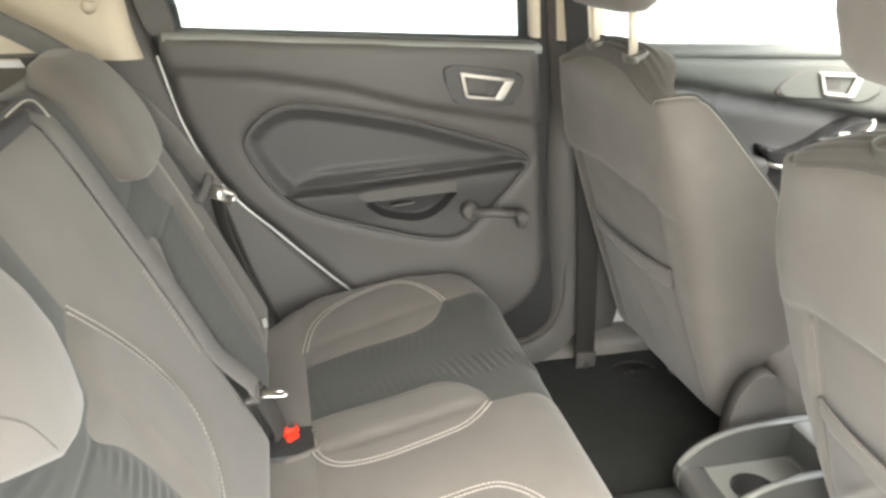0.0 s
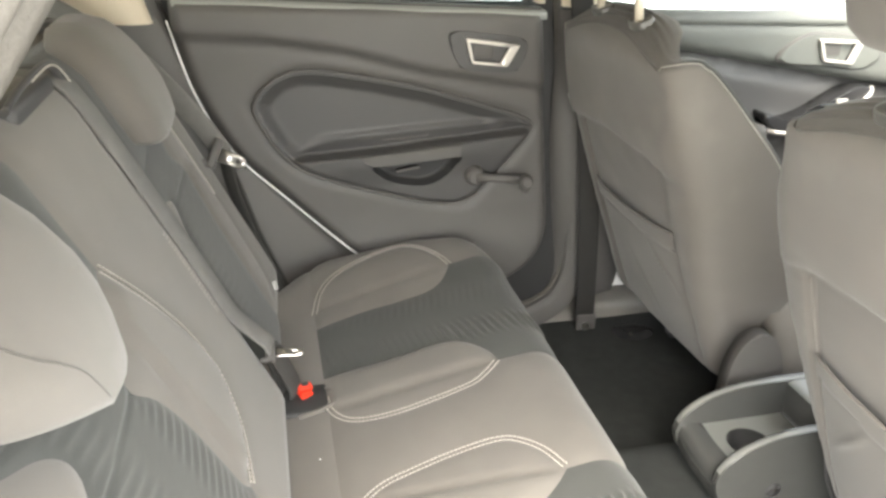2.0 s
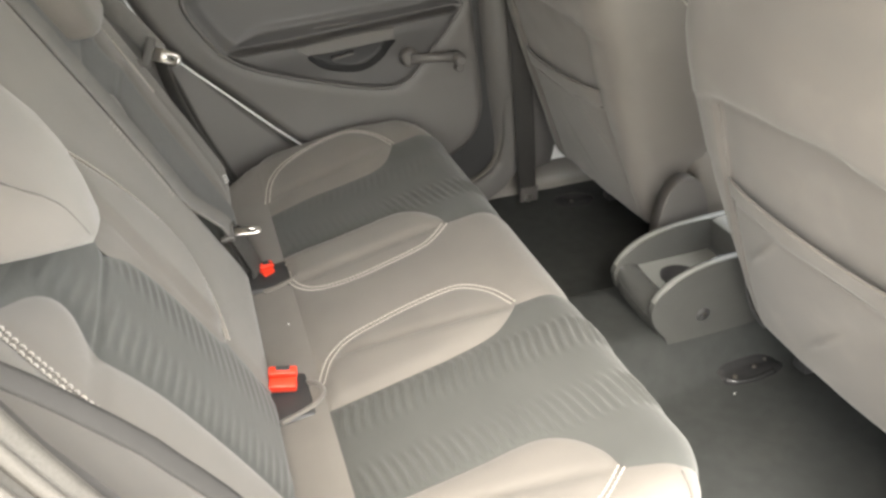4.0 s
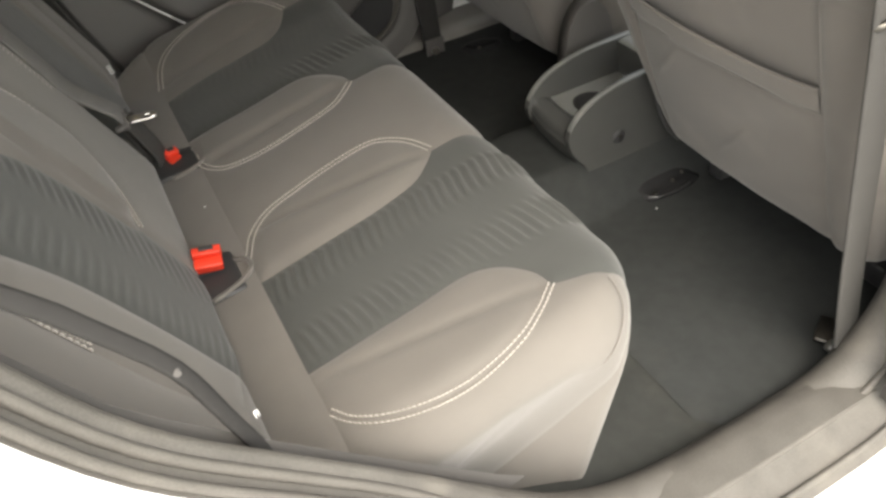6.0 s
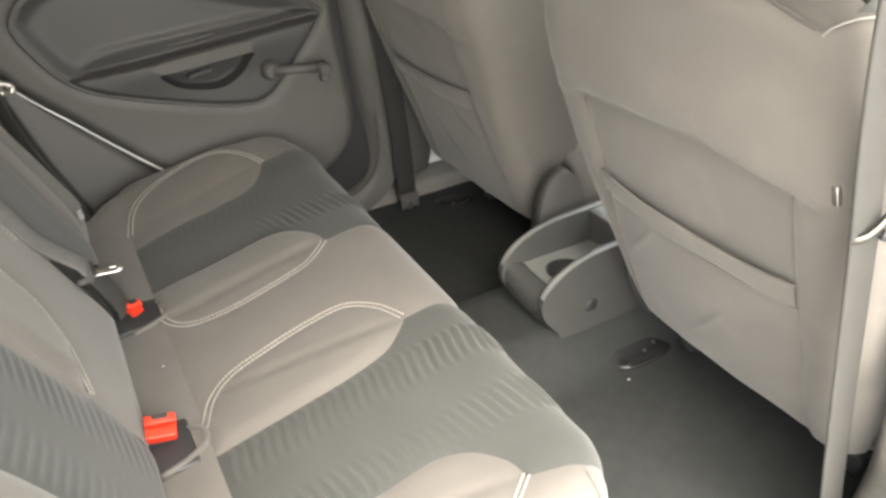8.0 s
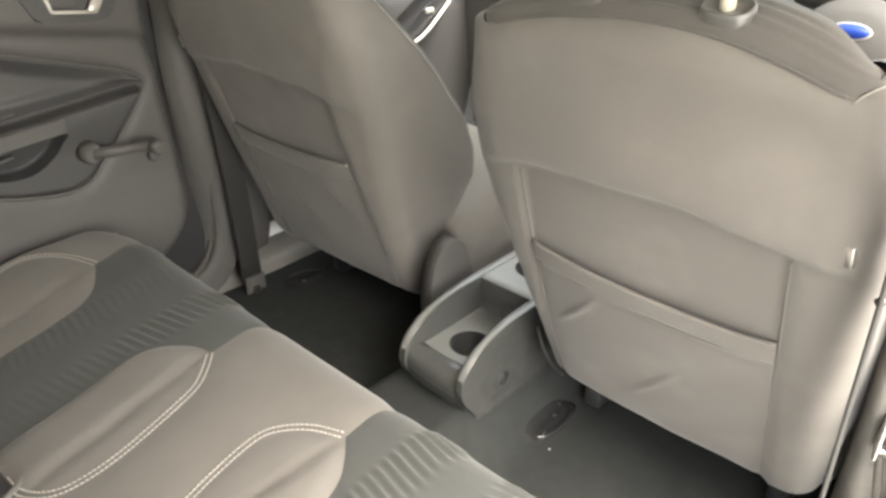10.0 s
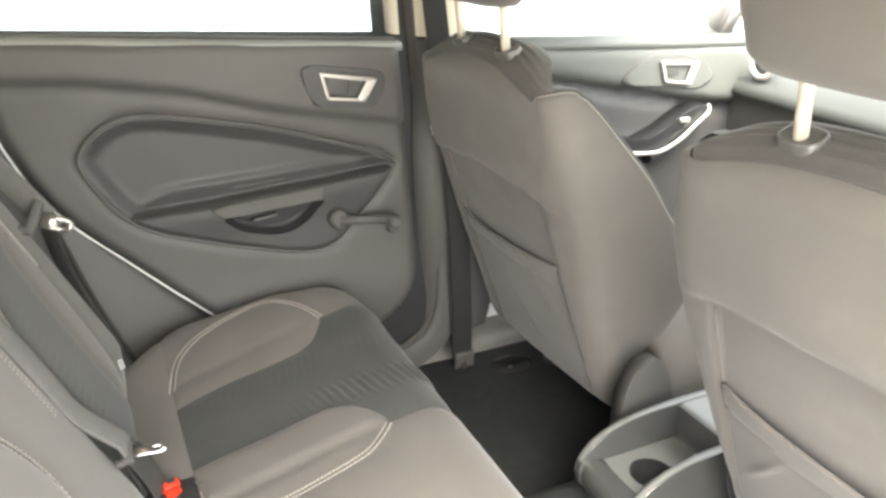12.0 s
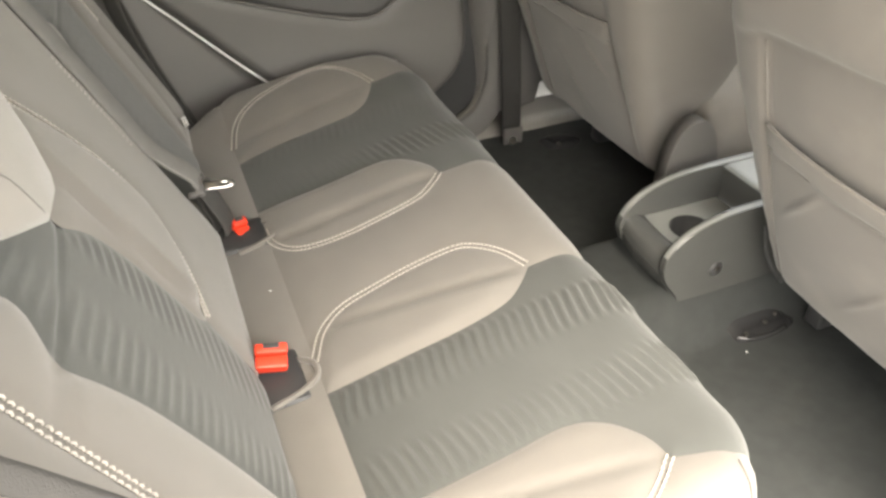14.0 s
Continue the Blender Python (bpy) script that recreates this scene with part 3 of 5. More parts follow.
    part("rear_band", panel(ring(line([(0.155, -0.66), (0.155, 0.66), (0.02, 0.66), (0.02, -0.66), (0.155, -0.66)], 0.015)), cushion_at, 0.015, 0.005, 0.008), FABRIC, seat)
    part("front_face", panel(ring(line([(0.575, -0.86), (0.575, 0.86), (0.84, 0.86), (0.84, -0.86), (0.575, -0.86)], 0.02)), cushion_at, 0.014, 0.003, 0.010), FABRIC, seat)
    return seat


rear_cushion()

# ---------------------------------------------------------------- rear backrests
def backrest_at(v, z, lo, hi):
    """The surface of a backrest that reaches across from lo to hi; z runs up and over the top."""
    h = min(z, 0.725)
    x = 0.067 - 0.47 * (h - 0.3) + 0.002 * math.sin((h - 0.25) / 0.5 * math.pi)
    zz = h
    if z > 0.725:
        k = min((z - 0.725) / 0.045, 2.2)
        zz, x = 0.725 + 0.045 * math.sin(k), x - 0.02 * math.sin(min(k, 1.57)) - 0.045 * (1 - math.cos(k))
    if z < 0.27:
        x -= 0.9 * (0.27 - z) * smooth(0.27 - z, 0.0, 0.05)
    a = abs(v)
    y = v
    for end, sg in ((lo, -1), (hi, 1)):
        over = sg * (v - end) + 0.035
        if over > 0:
            k = min(over / 0.035, 1.57)
            y = end - sg * 0.035 + sg * 0.035 * math.sin(k)
            x -= 0.035 * (1 - math.cos(k)) + max(over - 0.055, 0) * 1.0
    return (x, y, zz)


B_STITCH = [(-0.122, 0.625), (-0.098, 0.594), (-0.070, 0.554), (-0.042, 0.498), (-0.033, 0.454), (-0.039, 0.418), (-0.078, 0.379), (-0.123, 0.360), (-0.165, 0.348)]
B_WAVE = [(-0.165, 0.348), (-0.177, 0.364), (-0.180, 0.40), (-0.188, 0.466), (-0.206, 0.514), (-0.236, 0.547), (-0.226, 0.561), (-0.198, 0.566), (-0.181, 0.580), (-0.165, 0.606)]
B_OUT = [(-0.470, 0.645), (-0.430, 0.627), (-0.405, 0.615), (-0.387, 0.602), (-0.378, 0.588), (-0.381, 0.573), (-0.396, 0.560), (-0.408, 0.545), (-0.396, 0.51), (-0.385, 0.47), (-0.379, 0.42), (-0.375, 0.34), (-0.378, 0.262)]
B_EDGE = [(-0.378, 0.262), (-0.450, 0.29), (-0.474, 0.38), (-0.478, 0.47), (-0.477, 0.55), (-0.474, 0.61), (-0.470, 0.645)]


def backrest(lo, hi, s, label):
    """One part of the split backrest, with the sewn pattern of the seat on the side s."""
    seat = thing("bench_backrest", label, "car seat", group="split rear backrests")

    def at(v, z):
        return backrest_at(v, z, lo, hi)

    def f(pts):
        return [np.array((-s * q[0], q[1])) for q in pts]

    st_ = curve(f(B_STITCH), 0.010)
    wv = curve(f(B_WAVE), 0.010)
    ou = curve(f(B_OUT), 0.010)
    ed = curve(f(B_EDGE), 0.010)
    top_in, top_out = st_[0], ed[-1]
    top = line([wv[-1], ou[0]], 0.01)
    part("inner_lobe", panel(ring(st_, wv, line([wv[-1], st_[0]], 0.01)), at, 0.010, 0.006, 0.012,
                             relief=lambda v, z, d: -0.004 * math.exp(-((abs(v) - 0.149 - 0.11 * max(z - 0.33, 0)) / 0.004) ** 2) + 0.007 * (1 - smooth(abs(v) - 0.149 - 0.11 * max(z - 0.33, 0), -0.007, 0.002)) * smooth(d, 0, 0.02)), FABRIC, seat)
    low = [wv[0]] + [np.array((-s * q[0], q[1])) for q in ((-0.165, 0.348), (-0.17, 0.30), (-0.20, 0.225), (-0.35, 0.225), (-0.378, 0.262))]
    part("ribbed_centre", panel(ring(top, ou, line(low[1:][::-1], 0.01), wv), at, (0.007, 0.0024), 0.004, 0.012,
                                relief=lambda v, z, d: (0.38 if s < 0 else 0.12) * ripple(z, v, d, 0.185, 0.385) - 0.0025 * math.exp(-((z - 0.549) / 0.003) ** 2)), FABRIC_DARK, seat, "charcoal ribbed cloth centre panel")
    part("outer_lobe", panel(ring(ou, ed, line([ed[-1], ou[0]], 0.01)), at, 0.010, 0.006, 0.010,
                             relief=lambda v, z, d: -0.006 * math.exp(-((z - 0.551) / 0.006) ** 2) * smooth(d, 0, 0.006)), FABRIC, seat)
    # the plain cloth round the pattern
    e_in, e_out = (hi, lo) if s < 0 else (lo, hi)
    inner = line([st_[0], (top_in[0], 0.86), (e_in + (0.08 if e_in == hi else -0.08), 0.86), (e_in + (0.08 if e_in == hi else -0.08), 0.20), (s * 0.19, 0.20)], 0.014)
    part("plain_middle", panel(ring(inner, line([(s * 0.19, 0.20), (s * 0.165, 0.348)], 0.01), st_[::-1]), at, 0.013, 0.004, 0.012), FABRIC, seat)
    oo = e_out + (0.10 if e_out == hi else -0.10)
    outer = line([ed[-1], (ed[-1][0], 0.86), (oo, 0.86), (oo, 0.20), (s * 0.40, 0.20), ed[0]], 0.014)
    part("side_bolster", panel(ring(outer, ed), at, 0.013, 0.004, 0.012), FABRIC, seat)
    part("top_panel", panel(ring(line([st_[0], wv[-1], ou[0], ed[-1], (ed[-1][0], 0.86), (st_[0][0], 0.86), st_[0]], 0.012)), at, 0.013, 0.004, 0.012), FABRIC_DARK, seat, "charcoal cloth panel under the head restraint")
    for gap in (-0.004, 0.004):
        part("stitching", stitches(beside(f(B_STITCH), gap), at), THREAD, seat)
        part("stitching", stitches(beside(f(B_EDGE)[3:], gap), at), THREAD, seat)
    if s < 0:
        for gap in (-0.004, 0.004):
            part("stitching", stitches(beside([np.array(q) for q in ((0.108, 0.56), (0.104, 0.50), (0.098, 0.432))], gap), at), THREAD, seat)
    rows = []
    for z in np.linspace(0.22, 0.74, 14):
        c = 0.072 - 0.47 * (z - 0.3)
        rows.append([(c - 0.045, lo + 0.004, z), (c - 0.045, hi - 0.004, z), (c - 0.13, hi - 0.004, z), (c - 0.13, lo + 0.004, z)])
    part("back_board", loft(rows), PLASTIC_BLACK, seat)
    # head restraint
    cy = s * (0.376 if s < 0 else 0.345)
    kw = 0.85 if s < 0 else 0.82
    rows = []
    for i, (h, w, d, fwd) in enumerate(((0.612, 0.104, 0.022, 0.026), (0.613, 0.122, 0.038, 0.020), (0.621, 0.132, 0.049, 0.013), (0.655, 0.138, 0.058, 0.0), (0.685, 0.140, 0.064, -0.012), (0.715, 0.140, 0.066, -0.026),
                                         (0.745, 0.132, 0.063, -0.041), (0.77, 0.118, 0.055, -0.054), (0.788, 0.090, 0.042, -0.063), (0.798, 0.05, 0.02, -0.068))):
        row = []
        for k in range(28):
            t = 2 * math.pi * k / 28
            c, sn = math.cos(t), math.sin(t)
            yy = w * kw * math.copysign(abs(c) ** (0.66 if s < 0 else 0.50), c)
            xx = (d if s < 0 else d * 0.80) * math.copysign(abs(sn) ** 0.72, sn)
            foot = 1 - smooth(h, 0.612, 0.735)
            if s < 0:
                row.append((-0.085 + fwd + xx - 0.20 * max(-yy, 0.0) * foot, cy + yy, h + 0.008 + foot * (0.006 + 0.50 * max(0.02 - yy, 0.0))))
            else:
                row.append((-0.099 + fwd + xx, cy + yy, h + 0.008 + 0.020 * foot))
        rows.append(row)
    seam = []
    for row, dy in zip(rows[2:8], (-0.010, -0.030, -0.052, -0.070, -0.084, -0.096)):
        front = sorted(row[:15], key=lambda q: q[1])
        seam.append([np.interp(cy + dy, [q[1] for q in front], [q[a] for q in front]) - 0.0003 * (a == 0) for a in range(3)])
    hr = part("head_restraint", loft(rows), FABRIC, seat, "soft grey cloth head restraint pushed down on the backrest")
    if s < 0:
        part("seam", tube(curve(seam, 0.006), 0.0010, 5), FABRIC_CAP, hr)
    return seat


backrest(-0.585, 0.150, -1, "wider grey cloth rear backrest with charcoal ribbed panel and stitching")
backrest(0.165, 0.590, 1, "narrower grey cloth rear backrest with charcoal ribbed panel and stitching")


# ---------------------------------------------------------------- front seats
def front_seat(s, label):
    """A front seat seen from behind; s is the side of the car."""
    cy = s * 0.352
    seat = thing("front_seat", label, "car seat", group="front seats")

    def half(z, inner):
        if inner:
            w = 0.175 + 0.068 * smooth(z, 0.10, 0.58) + (0.010 * smooth(z, 0.40, 0.60) if s < 0 else 0.0)
        else:
            w = 0.232 + 0.013 * smooth(z, 0.18, 0.52)
        return w - (0.030 if s < 0 else 0.034) * smooth(z, 0.62, 0.76)

    def at(h, v):
        z = min(h, 0.745)
        x = 0.776 - 0.35 * (z - 0.445) - 0.006 * math.sin((z - 0.2) / 0.56 * math.pi)
        zz = z
        k = 0.0
        if h > 0.745:
            k = min((h - 0.745) / 0.062, 2.3)
            zz, x = 0.745 + 0.062 * math.sin(k) * max(1 - (abs(v) / (0.25 if s < 0 else 0.22)) ** 3, 0.3), x + 0.066 * (1 - math.cos(k))
        if h < 0.185:
            t = (0.185 - h) / 0.04
            zz = 0.185 - 0.04 * math.sin(min(t, 1.57))
            x += 0.04 * (1 - math.cos(min(t, 1.57))) + max(t - 1.57, 0) * 0.04
        w = half(z, v * s < 0) - 0.045 * (1 - math.cos(min(k, 1.57)))
        r = 0.034 if s < 0 else 0.022
        a = abs(v)
        y = a
        x += 0.008 * (min(a, w) / w) ** 2
        if a > w - r:
            t = min((a - w + r) / r, 1.40)
            y = w - r + r * math.sin(t)
            x += r * (1 - math.cos(t))
            rest = max(a - w + r - 1.40 * r, 0)
            x += rest * 0.985
            y += rest * 0.10
        return (x, cy + math.copysign(y, v), zz)

    def edge_top(v):
        return 0.780 - (0.030 if s < 0 else 0.038) * (abs(v) / 0.186) ** 2.2

    def fold_at(v):
        """Height of the crease under the padded upper back."""
        return 0.592 - 0.020 * (v / 0.2) ** 2 + 0.006 * noise.noise((v * 11, 2.0, s))

    thread = curve([(0.742, 0.186), (0.763, 0.198), (0.780, 0.216), (0.777, 0.242), (0.750, 0.266), (0.722, 0.292), (0.672, 0.334), (0.622, 0.370), (0.560, 0.396), (0.516, 0.414), (0.45, 0.420), (0.39, 0.405)], 0.010)
    rim = [q + np.array((0.003, 0.006)) for q in thread[1:]]
    arc = [(edge_top(v), v) for v in np.linspace(-0.186, 0.186, 40)]
    low = curve([rim[-1], (0.32, 0.350), (0.25, 0.290), (0.16, 0.235), (0.10, 0.185)], 0.012)
    shell = ring(arc, rim, low, line([(0.10, 0.185), (0.10, -0.185)], 0.012), mirrored(low)[::-1], mirrored(rim)[::-1])

    def folds(h, v, d):
        a, f = abs(v), fold_at(v)
        below = 1 - smooth(h - f, -0.010, 0.006)
        side = smooth(a, 0.158, 0.172)
        puffy = 0.015 * smooth(h - f, -0.004, 0.011) * (1 - smooth(h, 0.61, 0.72)) * (1 - smooth(a, 0.19, 0.245))
        strip = 0.007 * side * below * (1 - smooth(a, 0.19, 0.24))
        seam = -0.004 * math.exp(-((a - 0.164) / 0.004) ** 2) * below
        soft = 0.0025 * noise.noise((h * 9, v * 9, 3.0 + s)) + 0.0012 * noise.noise((h * 31, v * 17, 7.0 + s))
        return puffy + strip + seam + soft

    part("back_cover", panel(shell, at, 0.0085, 0.004, 0.012, relief=folds), FABRIC_BACK, seat, "plain grey cloth back cover")
    crown = [q for q in thread if q[1] < 0.236]
    cap = ring(arc, crown, line([crown[-1], (0.80, 0.190), (0.835, 0.145), (0.85, 0.10), (0.85, -0.10), (0.835, -0.145), (0.80, -0.190), mirrored(crown)[-1]], 0.012), mirrored(crown)[::-1])
    part("ribbed_cap", panel(cap, at, (0.0026, 0.008), 0.003, 0.010, relief=lambda h, v, d: 0.0020 * (0.45 + 0.9 * math.exp(-(v / 0.09) ** 2)) * math.sin(2 * math.pi * (h + 0.03 * (v / 0.2) ** 2) / 0.013) * smooth(d, 0.002, 0.030)), FABRIC_CAP, seat, "dark ribbed cloth over the top edge")
    part("piping", tube([np.array(at(h, v)) + np.array((-0.0015, 0, 0.001)) for h, v in arc], 0.0014, 6), FABRIC_CAP, seat)
    for run in (thread, mirrored(thread)):
        sg = math.copysign(1, run[0][1])
        wide = 1.0 if s < 0 else 0.35
        welt = [np.array(at(*q)) - np.array((0, sg * 0.003, 0)) for q in run if q[0] > 0.47 and abs(q[1]) > 0.20]
        part("welt", loft([[w + np.array((-0.002, 0, 0)) for w in welt], [w + np.array((0.007 * wide, sg * 0.003, 0.009 * wide)) for w in welt], [w + np.array((0.020 * wide, sg * 0.002, 0.014 * wide)) for w in welt], [w + np.array((0.036 * wide, -sg * 0.010, 0.012 * wide)) for w in welt], [w + np.array((0.045 * wide, -sg * 0.045, 0.0)) for w in welt]], False), FABRIC_DARK, seat)
        part("stitching", tube([np.array(at(*q)) + np.array((-0.001, sg * 0.005, 0.002)) for q in (run[9:] if s < 0 and sg > 0 else run)], 0.0009, 6), THREAD_GREY, seat)
    # map pocket
    def hem_at(v):
        return 0.449 - 0.006 * math.cos(v / 0.165 * 1.5) + 0.03 * (-s * v)

    def pocket_at(h, v):
        q = np.array(at(h, v))
        q[0] -= 0.0055 + 0.011 * math.exp(-max(hem_at(v) - h, 0) / 0.09) * (1 - (v / 0.168) ** 4)
        return tuple(q)
    top_edge = [(hem_at(v), v) for v in np.linspace(-0.164, 0.164, 40)]
    pk = ring(top_edge, line([top_edge[-1], (0.34, 0.165), (0.235, 0.166), (0.125, 0.160), (0.125, -0.160), (0.235, -0.166), (0.34, -0.165), top_edge[0]], 0.010))

    def wrinkle(h, v, d):
        hem = 0.0042 * smooth(h - hem_at(v) + 0.034, 0.0, 0.004) - 0.0016 * math.exp(-((h - hem_at(v) + 0.036) / 0.003) ** 2)
        slack = 0.003 * noise.noise((h * 16 + v * 10, v * 6, 1.0 + s)) * smooth(d, 0.0, 0.03)
        k1 = 0.0065 * math.exp(-(((h - 0.36) + (v * -s - 0.10) * 1.1) / 0.006) ** 2 - ((v * -s - 0.10) / 0.03) ** 2)
        k2 = 0.0055 * math.exp(-(((h - 0.27) + (v * -s + 0.01) * 1.2) / 0.006) ** 2 - ((v * -s + 0.01) / 0.03) ** 2)
        return hem + slack + k1 + k2
    part("map_pocket", panel(pk, pocket_at, 0.0065, 0.002, 0.008, relief=wrinkle), FABRIC_BACK, seat, "slack grey cloth map pocket")
    part("pocket_hem", tube([np.array(pocket_at(h, v)) + np.array((-0.003, 0, 0)) for h, v in top_edge], 0.0030, 8), FABRIC_BACK, seat)
    part("hem_seam", tube([np.array(pocket_at(h - 0.0335, v)) + np.array((-0.0040, 0, 0)) for h, v in top_edge], 0.0011, 6), FABRIC, seat)
    for sg in (-1, 1):
        side = [(h, sg * 0.1665) for h in np.linspace(0.165, fold_at(0.1665) - 0.010, 44)]
        part("side_seam", tube([np.array(at(h, v)) + np.array((-0.0066, 0, 0)) for h, v in side], 0.0014, 6), FABRIC_BACK, seat)
    # front of the backrest and the cushion
    rows = []
    for z in np.linspace(0.20, 0.79, 14):
        w = half(min(z, 0.745), True) * (0.955 - 0.42 * smooth(z, 0.58, 0.80))
        x0 = 0.776 - 0.35 * (z - 0.445) + 0.040
        dp = (0.07 if s < 0 else 0.025) + 0.11 * (1 - smooth(z, 0.32, 0.72))
        row = []
        for k in range(24):
            t = 2 * math.pi * k / 24
            c, sn = math.cos(t), math.sin(t)
            row.append((x0 + dp / 2 + (dp / 2) * math.copysign(abs(sn) ** 0.6, sn) + 0.03 * abs(c) ** 3 * (sn > 0), cy + (w - (0.012 if s < 0 else 0.034)) * math.copysign(abs(c) ** 0.6, c), z))
        rows.append(row)
    part("back_front", loft(rows), FABRIC_DARK, seat)
    rows = []
    for x, zt in ((0.945, 0.29), (0.955, 0.315), (1.0, 0.325), (1.15, 0.34), (1.28, 0.345), (1.34, 0.325), (1.365, 0.28)):
        row = []
        for k in range(24):
            t = 2 * math.pi * k / 24
            c, sn = math.cos(t), math.sin(t)
            row.append((x, cy + 0.245 * math.copysign(abs(c) ** 0.5, c), 0.21 + (zt - 0.21) * math.copysign(abs(sn) ** 0.5, sn) + 0.022 * abs(c) ** 4 * (sn > 0)))
        rows.append(row)
    part("seat_cushion", loft(rows), FABRIC, seat)
    for sg in (-1, 1):
        part("seat_rail", box((0.30, 0.035, 0.04), (1.15, cy + sg * 0.17, 0.035), 0.006), PLASTIC_BLACK, seat)
    if s < 0:
        foot = [(0.922 + 0.066 * math.cos(t) + 0.005 * math.cos(4 * t), -0.150 + 0.027 * math.sin(t) + 0.003 * math.sin(3 * t)) for t in np.linspace(0, 2 * math.pi, 24, endpoint=False)]
        part("rail_foot", panel(foot, lambda u, v: (u, v, floor_height(u, v) + 0.010), 0.009, puff=0.008, soft=0.006), GLOSS_BLACK, seat, "black rail foot bolted to the floor")
        # Glossy bar added along the foot's near edge to draw its highlight.
        hook = curve([(0.862, -0.158), (0.880, -0.172), (0.916, -0.176), (0.958, -0.170)], 0.006)
        part("foot_edge_bar", tube([(u, v, floor_height(u, v) + 0.017) for u, v in hook], 0.0042, 8), GLOSS_BLACK, seat)
        for u, v, r in ((0.880, -0.162, 0.0045), (0.930, -0.150, 0.0042), (0.960, -0.140, 0.0034)):
            z = floor_height(u, v) + 0.006
            part("rail_bolt", tube([(u, v, z + 0.008), (u, v, z + 0.015)], r, 6), DARK_STEEL, seat)
        part("release_wire", tube(curve([(0.893, -0.122, 0.215), (0.890, -0.140, 0.180), (0.898, -0.158, 0.150), (0.914, -0.168, 0.128)], 0.012), 0.0024, 8), PLASTIC_BLACK, seat, "thin black release cable")
    else:
        foot = [(0.930 + 0.052 * math.cos(t) + 0.004 * math.cos(4 * t), 0.562 + 0.040 * math.sin(t)) for t in np.linspace(0, 2 * math.pi, 24, endpoint=False)]
        part("rail_foot", panel(foot, lambda u, v: (u, v, floor_height(u, v) + 0.010), 0.009, puff=0.006, soft=0.006), GLOSS_BLACK, seat, "black rail foot bolted to the floor")
        z = floor_height(0.912, 0.540) + 0.006
        part("rail_bolt", tube([(0.912, 0.540, z + 0.006), (0.912, 0.540, z + 0.014)], 0.0045, 6), DARK_STEEL, seat)
    # recliner cover on the inner flank
    yi = cy - s * 0.262
    out = curve([(0.850, 0.13), (0.847, 0.21), (0.856, 0.262), (0.874, 0.292), (0.900, 0.303), (0.926, 0.290), (0.945, 0.258), (0.960, 0.20), (0.965, 0.13)], 0.008)
    if s > 0:
        part("recliner_cover", prism([tuple(q) for q in out], 0.0, 0.028, lambda u, v, w: (u, yi + s * (0.014 - w), v), 0.003), PLASTIC, seat, "rounded dark plastic recliner cover")
    # head restraint on two posts
    for sg in (-1, 1):
        y = cy + (sg * 0.075 if s > 0 else (0.078 if sg > 0 else -0.066))
        part("post", tube([(0.696, y, 0.785), (0.690, y, 0.83), (0.680, y, 0.90)], 0.0072, 10), CREAM_POST, seat, "pale metal head restraint post")
        rows = []
        for k, up in ((0.96, -0.014), (1.0, -0.010), (1.0, 0.000), (0.95, 0.003), (0.86, 0.0035), (0.84, 0.0015), (0.40, 0.0015)):
            rows.append([pose(0.697, y, 0.799, 0, -22, 0) @ Vector((0.0175 * k * math.copysign(abs(math.cos(t)) ** 0.7, math.cos(t)), 0.0240 * k * math.copysign(abs(math.sin(t)) ** 0.7, math.sin(t)), up)) for t in np.linspace(0, 2 * math.pi, 24, endpoint=False)])
        part("post_guide", loft(rows), POST_PAD, seat)
    rows = []
    for h, w, d, fw in ((0.862, 0.08, 0.020, 0.0), (0.866, 0.105, 0.034, 0.0), (0.88, 0.120, 0.046, 0.0), (0.92, 0.130, 0.054, -0.004), (0.96, 0.130, 0.055, -0.010), (1.0, 0.122, 0.052, -0.017), (1.03, 0.10, 0.042, -0.022), (1.045, 0.06, 0.02, -0.025)):
        row = []
        for k in range(28):
            t = 2 * math.pi * k / 28
            c, sn = math.cos(t), math.sin(t)
            row.append((0.676 + fw + d * math.copysign(abs(sn) ** 0.7, sn), cy + (w * 1.07 if s < 0 else w) * math.copysign(abs(c) ** 0.6, c), h - (0.006 if s < 0 else 0.0)))
        rows.append(row)
    part("head_restraint", loft(rows), FABRIC_BACK, seat, "grey cloth head restraint on two posts")
    # small bright clip on the outer edge of the back cover
    part("clip", box((0.008, 0.018, 0.024), (0.0, 0.0, 0.0), 0.0015, m=pose(at(0.598, s * 0.212)[0] - 0.010, cy + s * 0.212, 0.598, 0, -18, s * 6)), METAL, seat, "small bright metal clip")
    return seat


front_seat(-1, "grey cloth front seat with map pocket and ribbed charcoal top")
front_seat(1, "grey cloth front passenger seat with map pocket and ribbed top")

# ---------------------------------------------------------------- doors on the far side
def on_line(points, x):
    return float(np.interp(x, [q[0] for q in points], [q[1] for q in points]))


SILL = [(-0.06, 0.806), (0.26, 0.790), (0.66, 0.772)]
CREASE = [(-0.08, 0.735), (0.10, 0.724), (0.256, 0.699), (0.422, 0.655), (0.67, 0.612)]
DOOR_EDGE = [(0.655, 0.770), (0.668, 0.64), (0.684, 0.50), (0.702, 0.33), (0.700, 0.265), (0.682, 0.215), (0.645, 0.176), (0.59, 0.150), (0.50, 0.138), (0.41, 0.150),
             (0.335, 0.195), (0.245, 0.276), (0.129, 0.393), (0.028, 0.502), (-0.032, 0.622), (-0.060, 0.735), (-0.062, 0.800)]
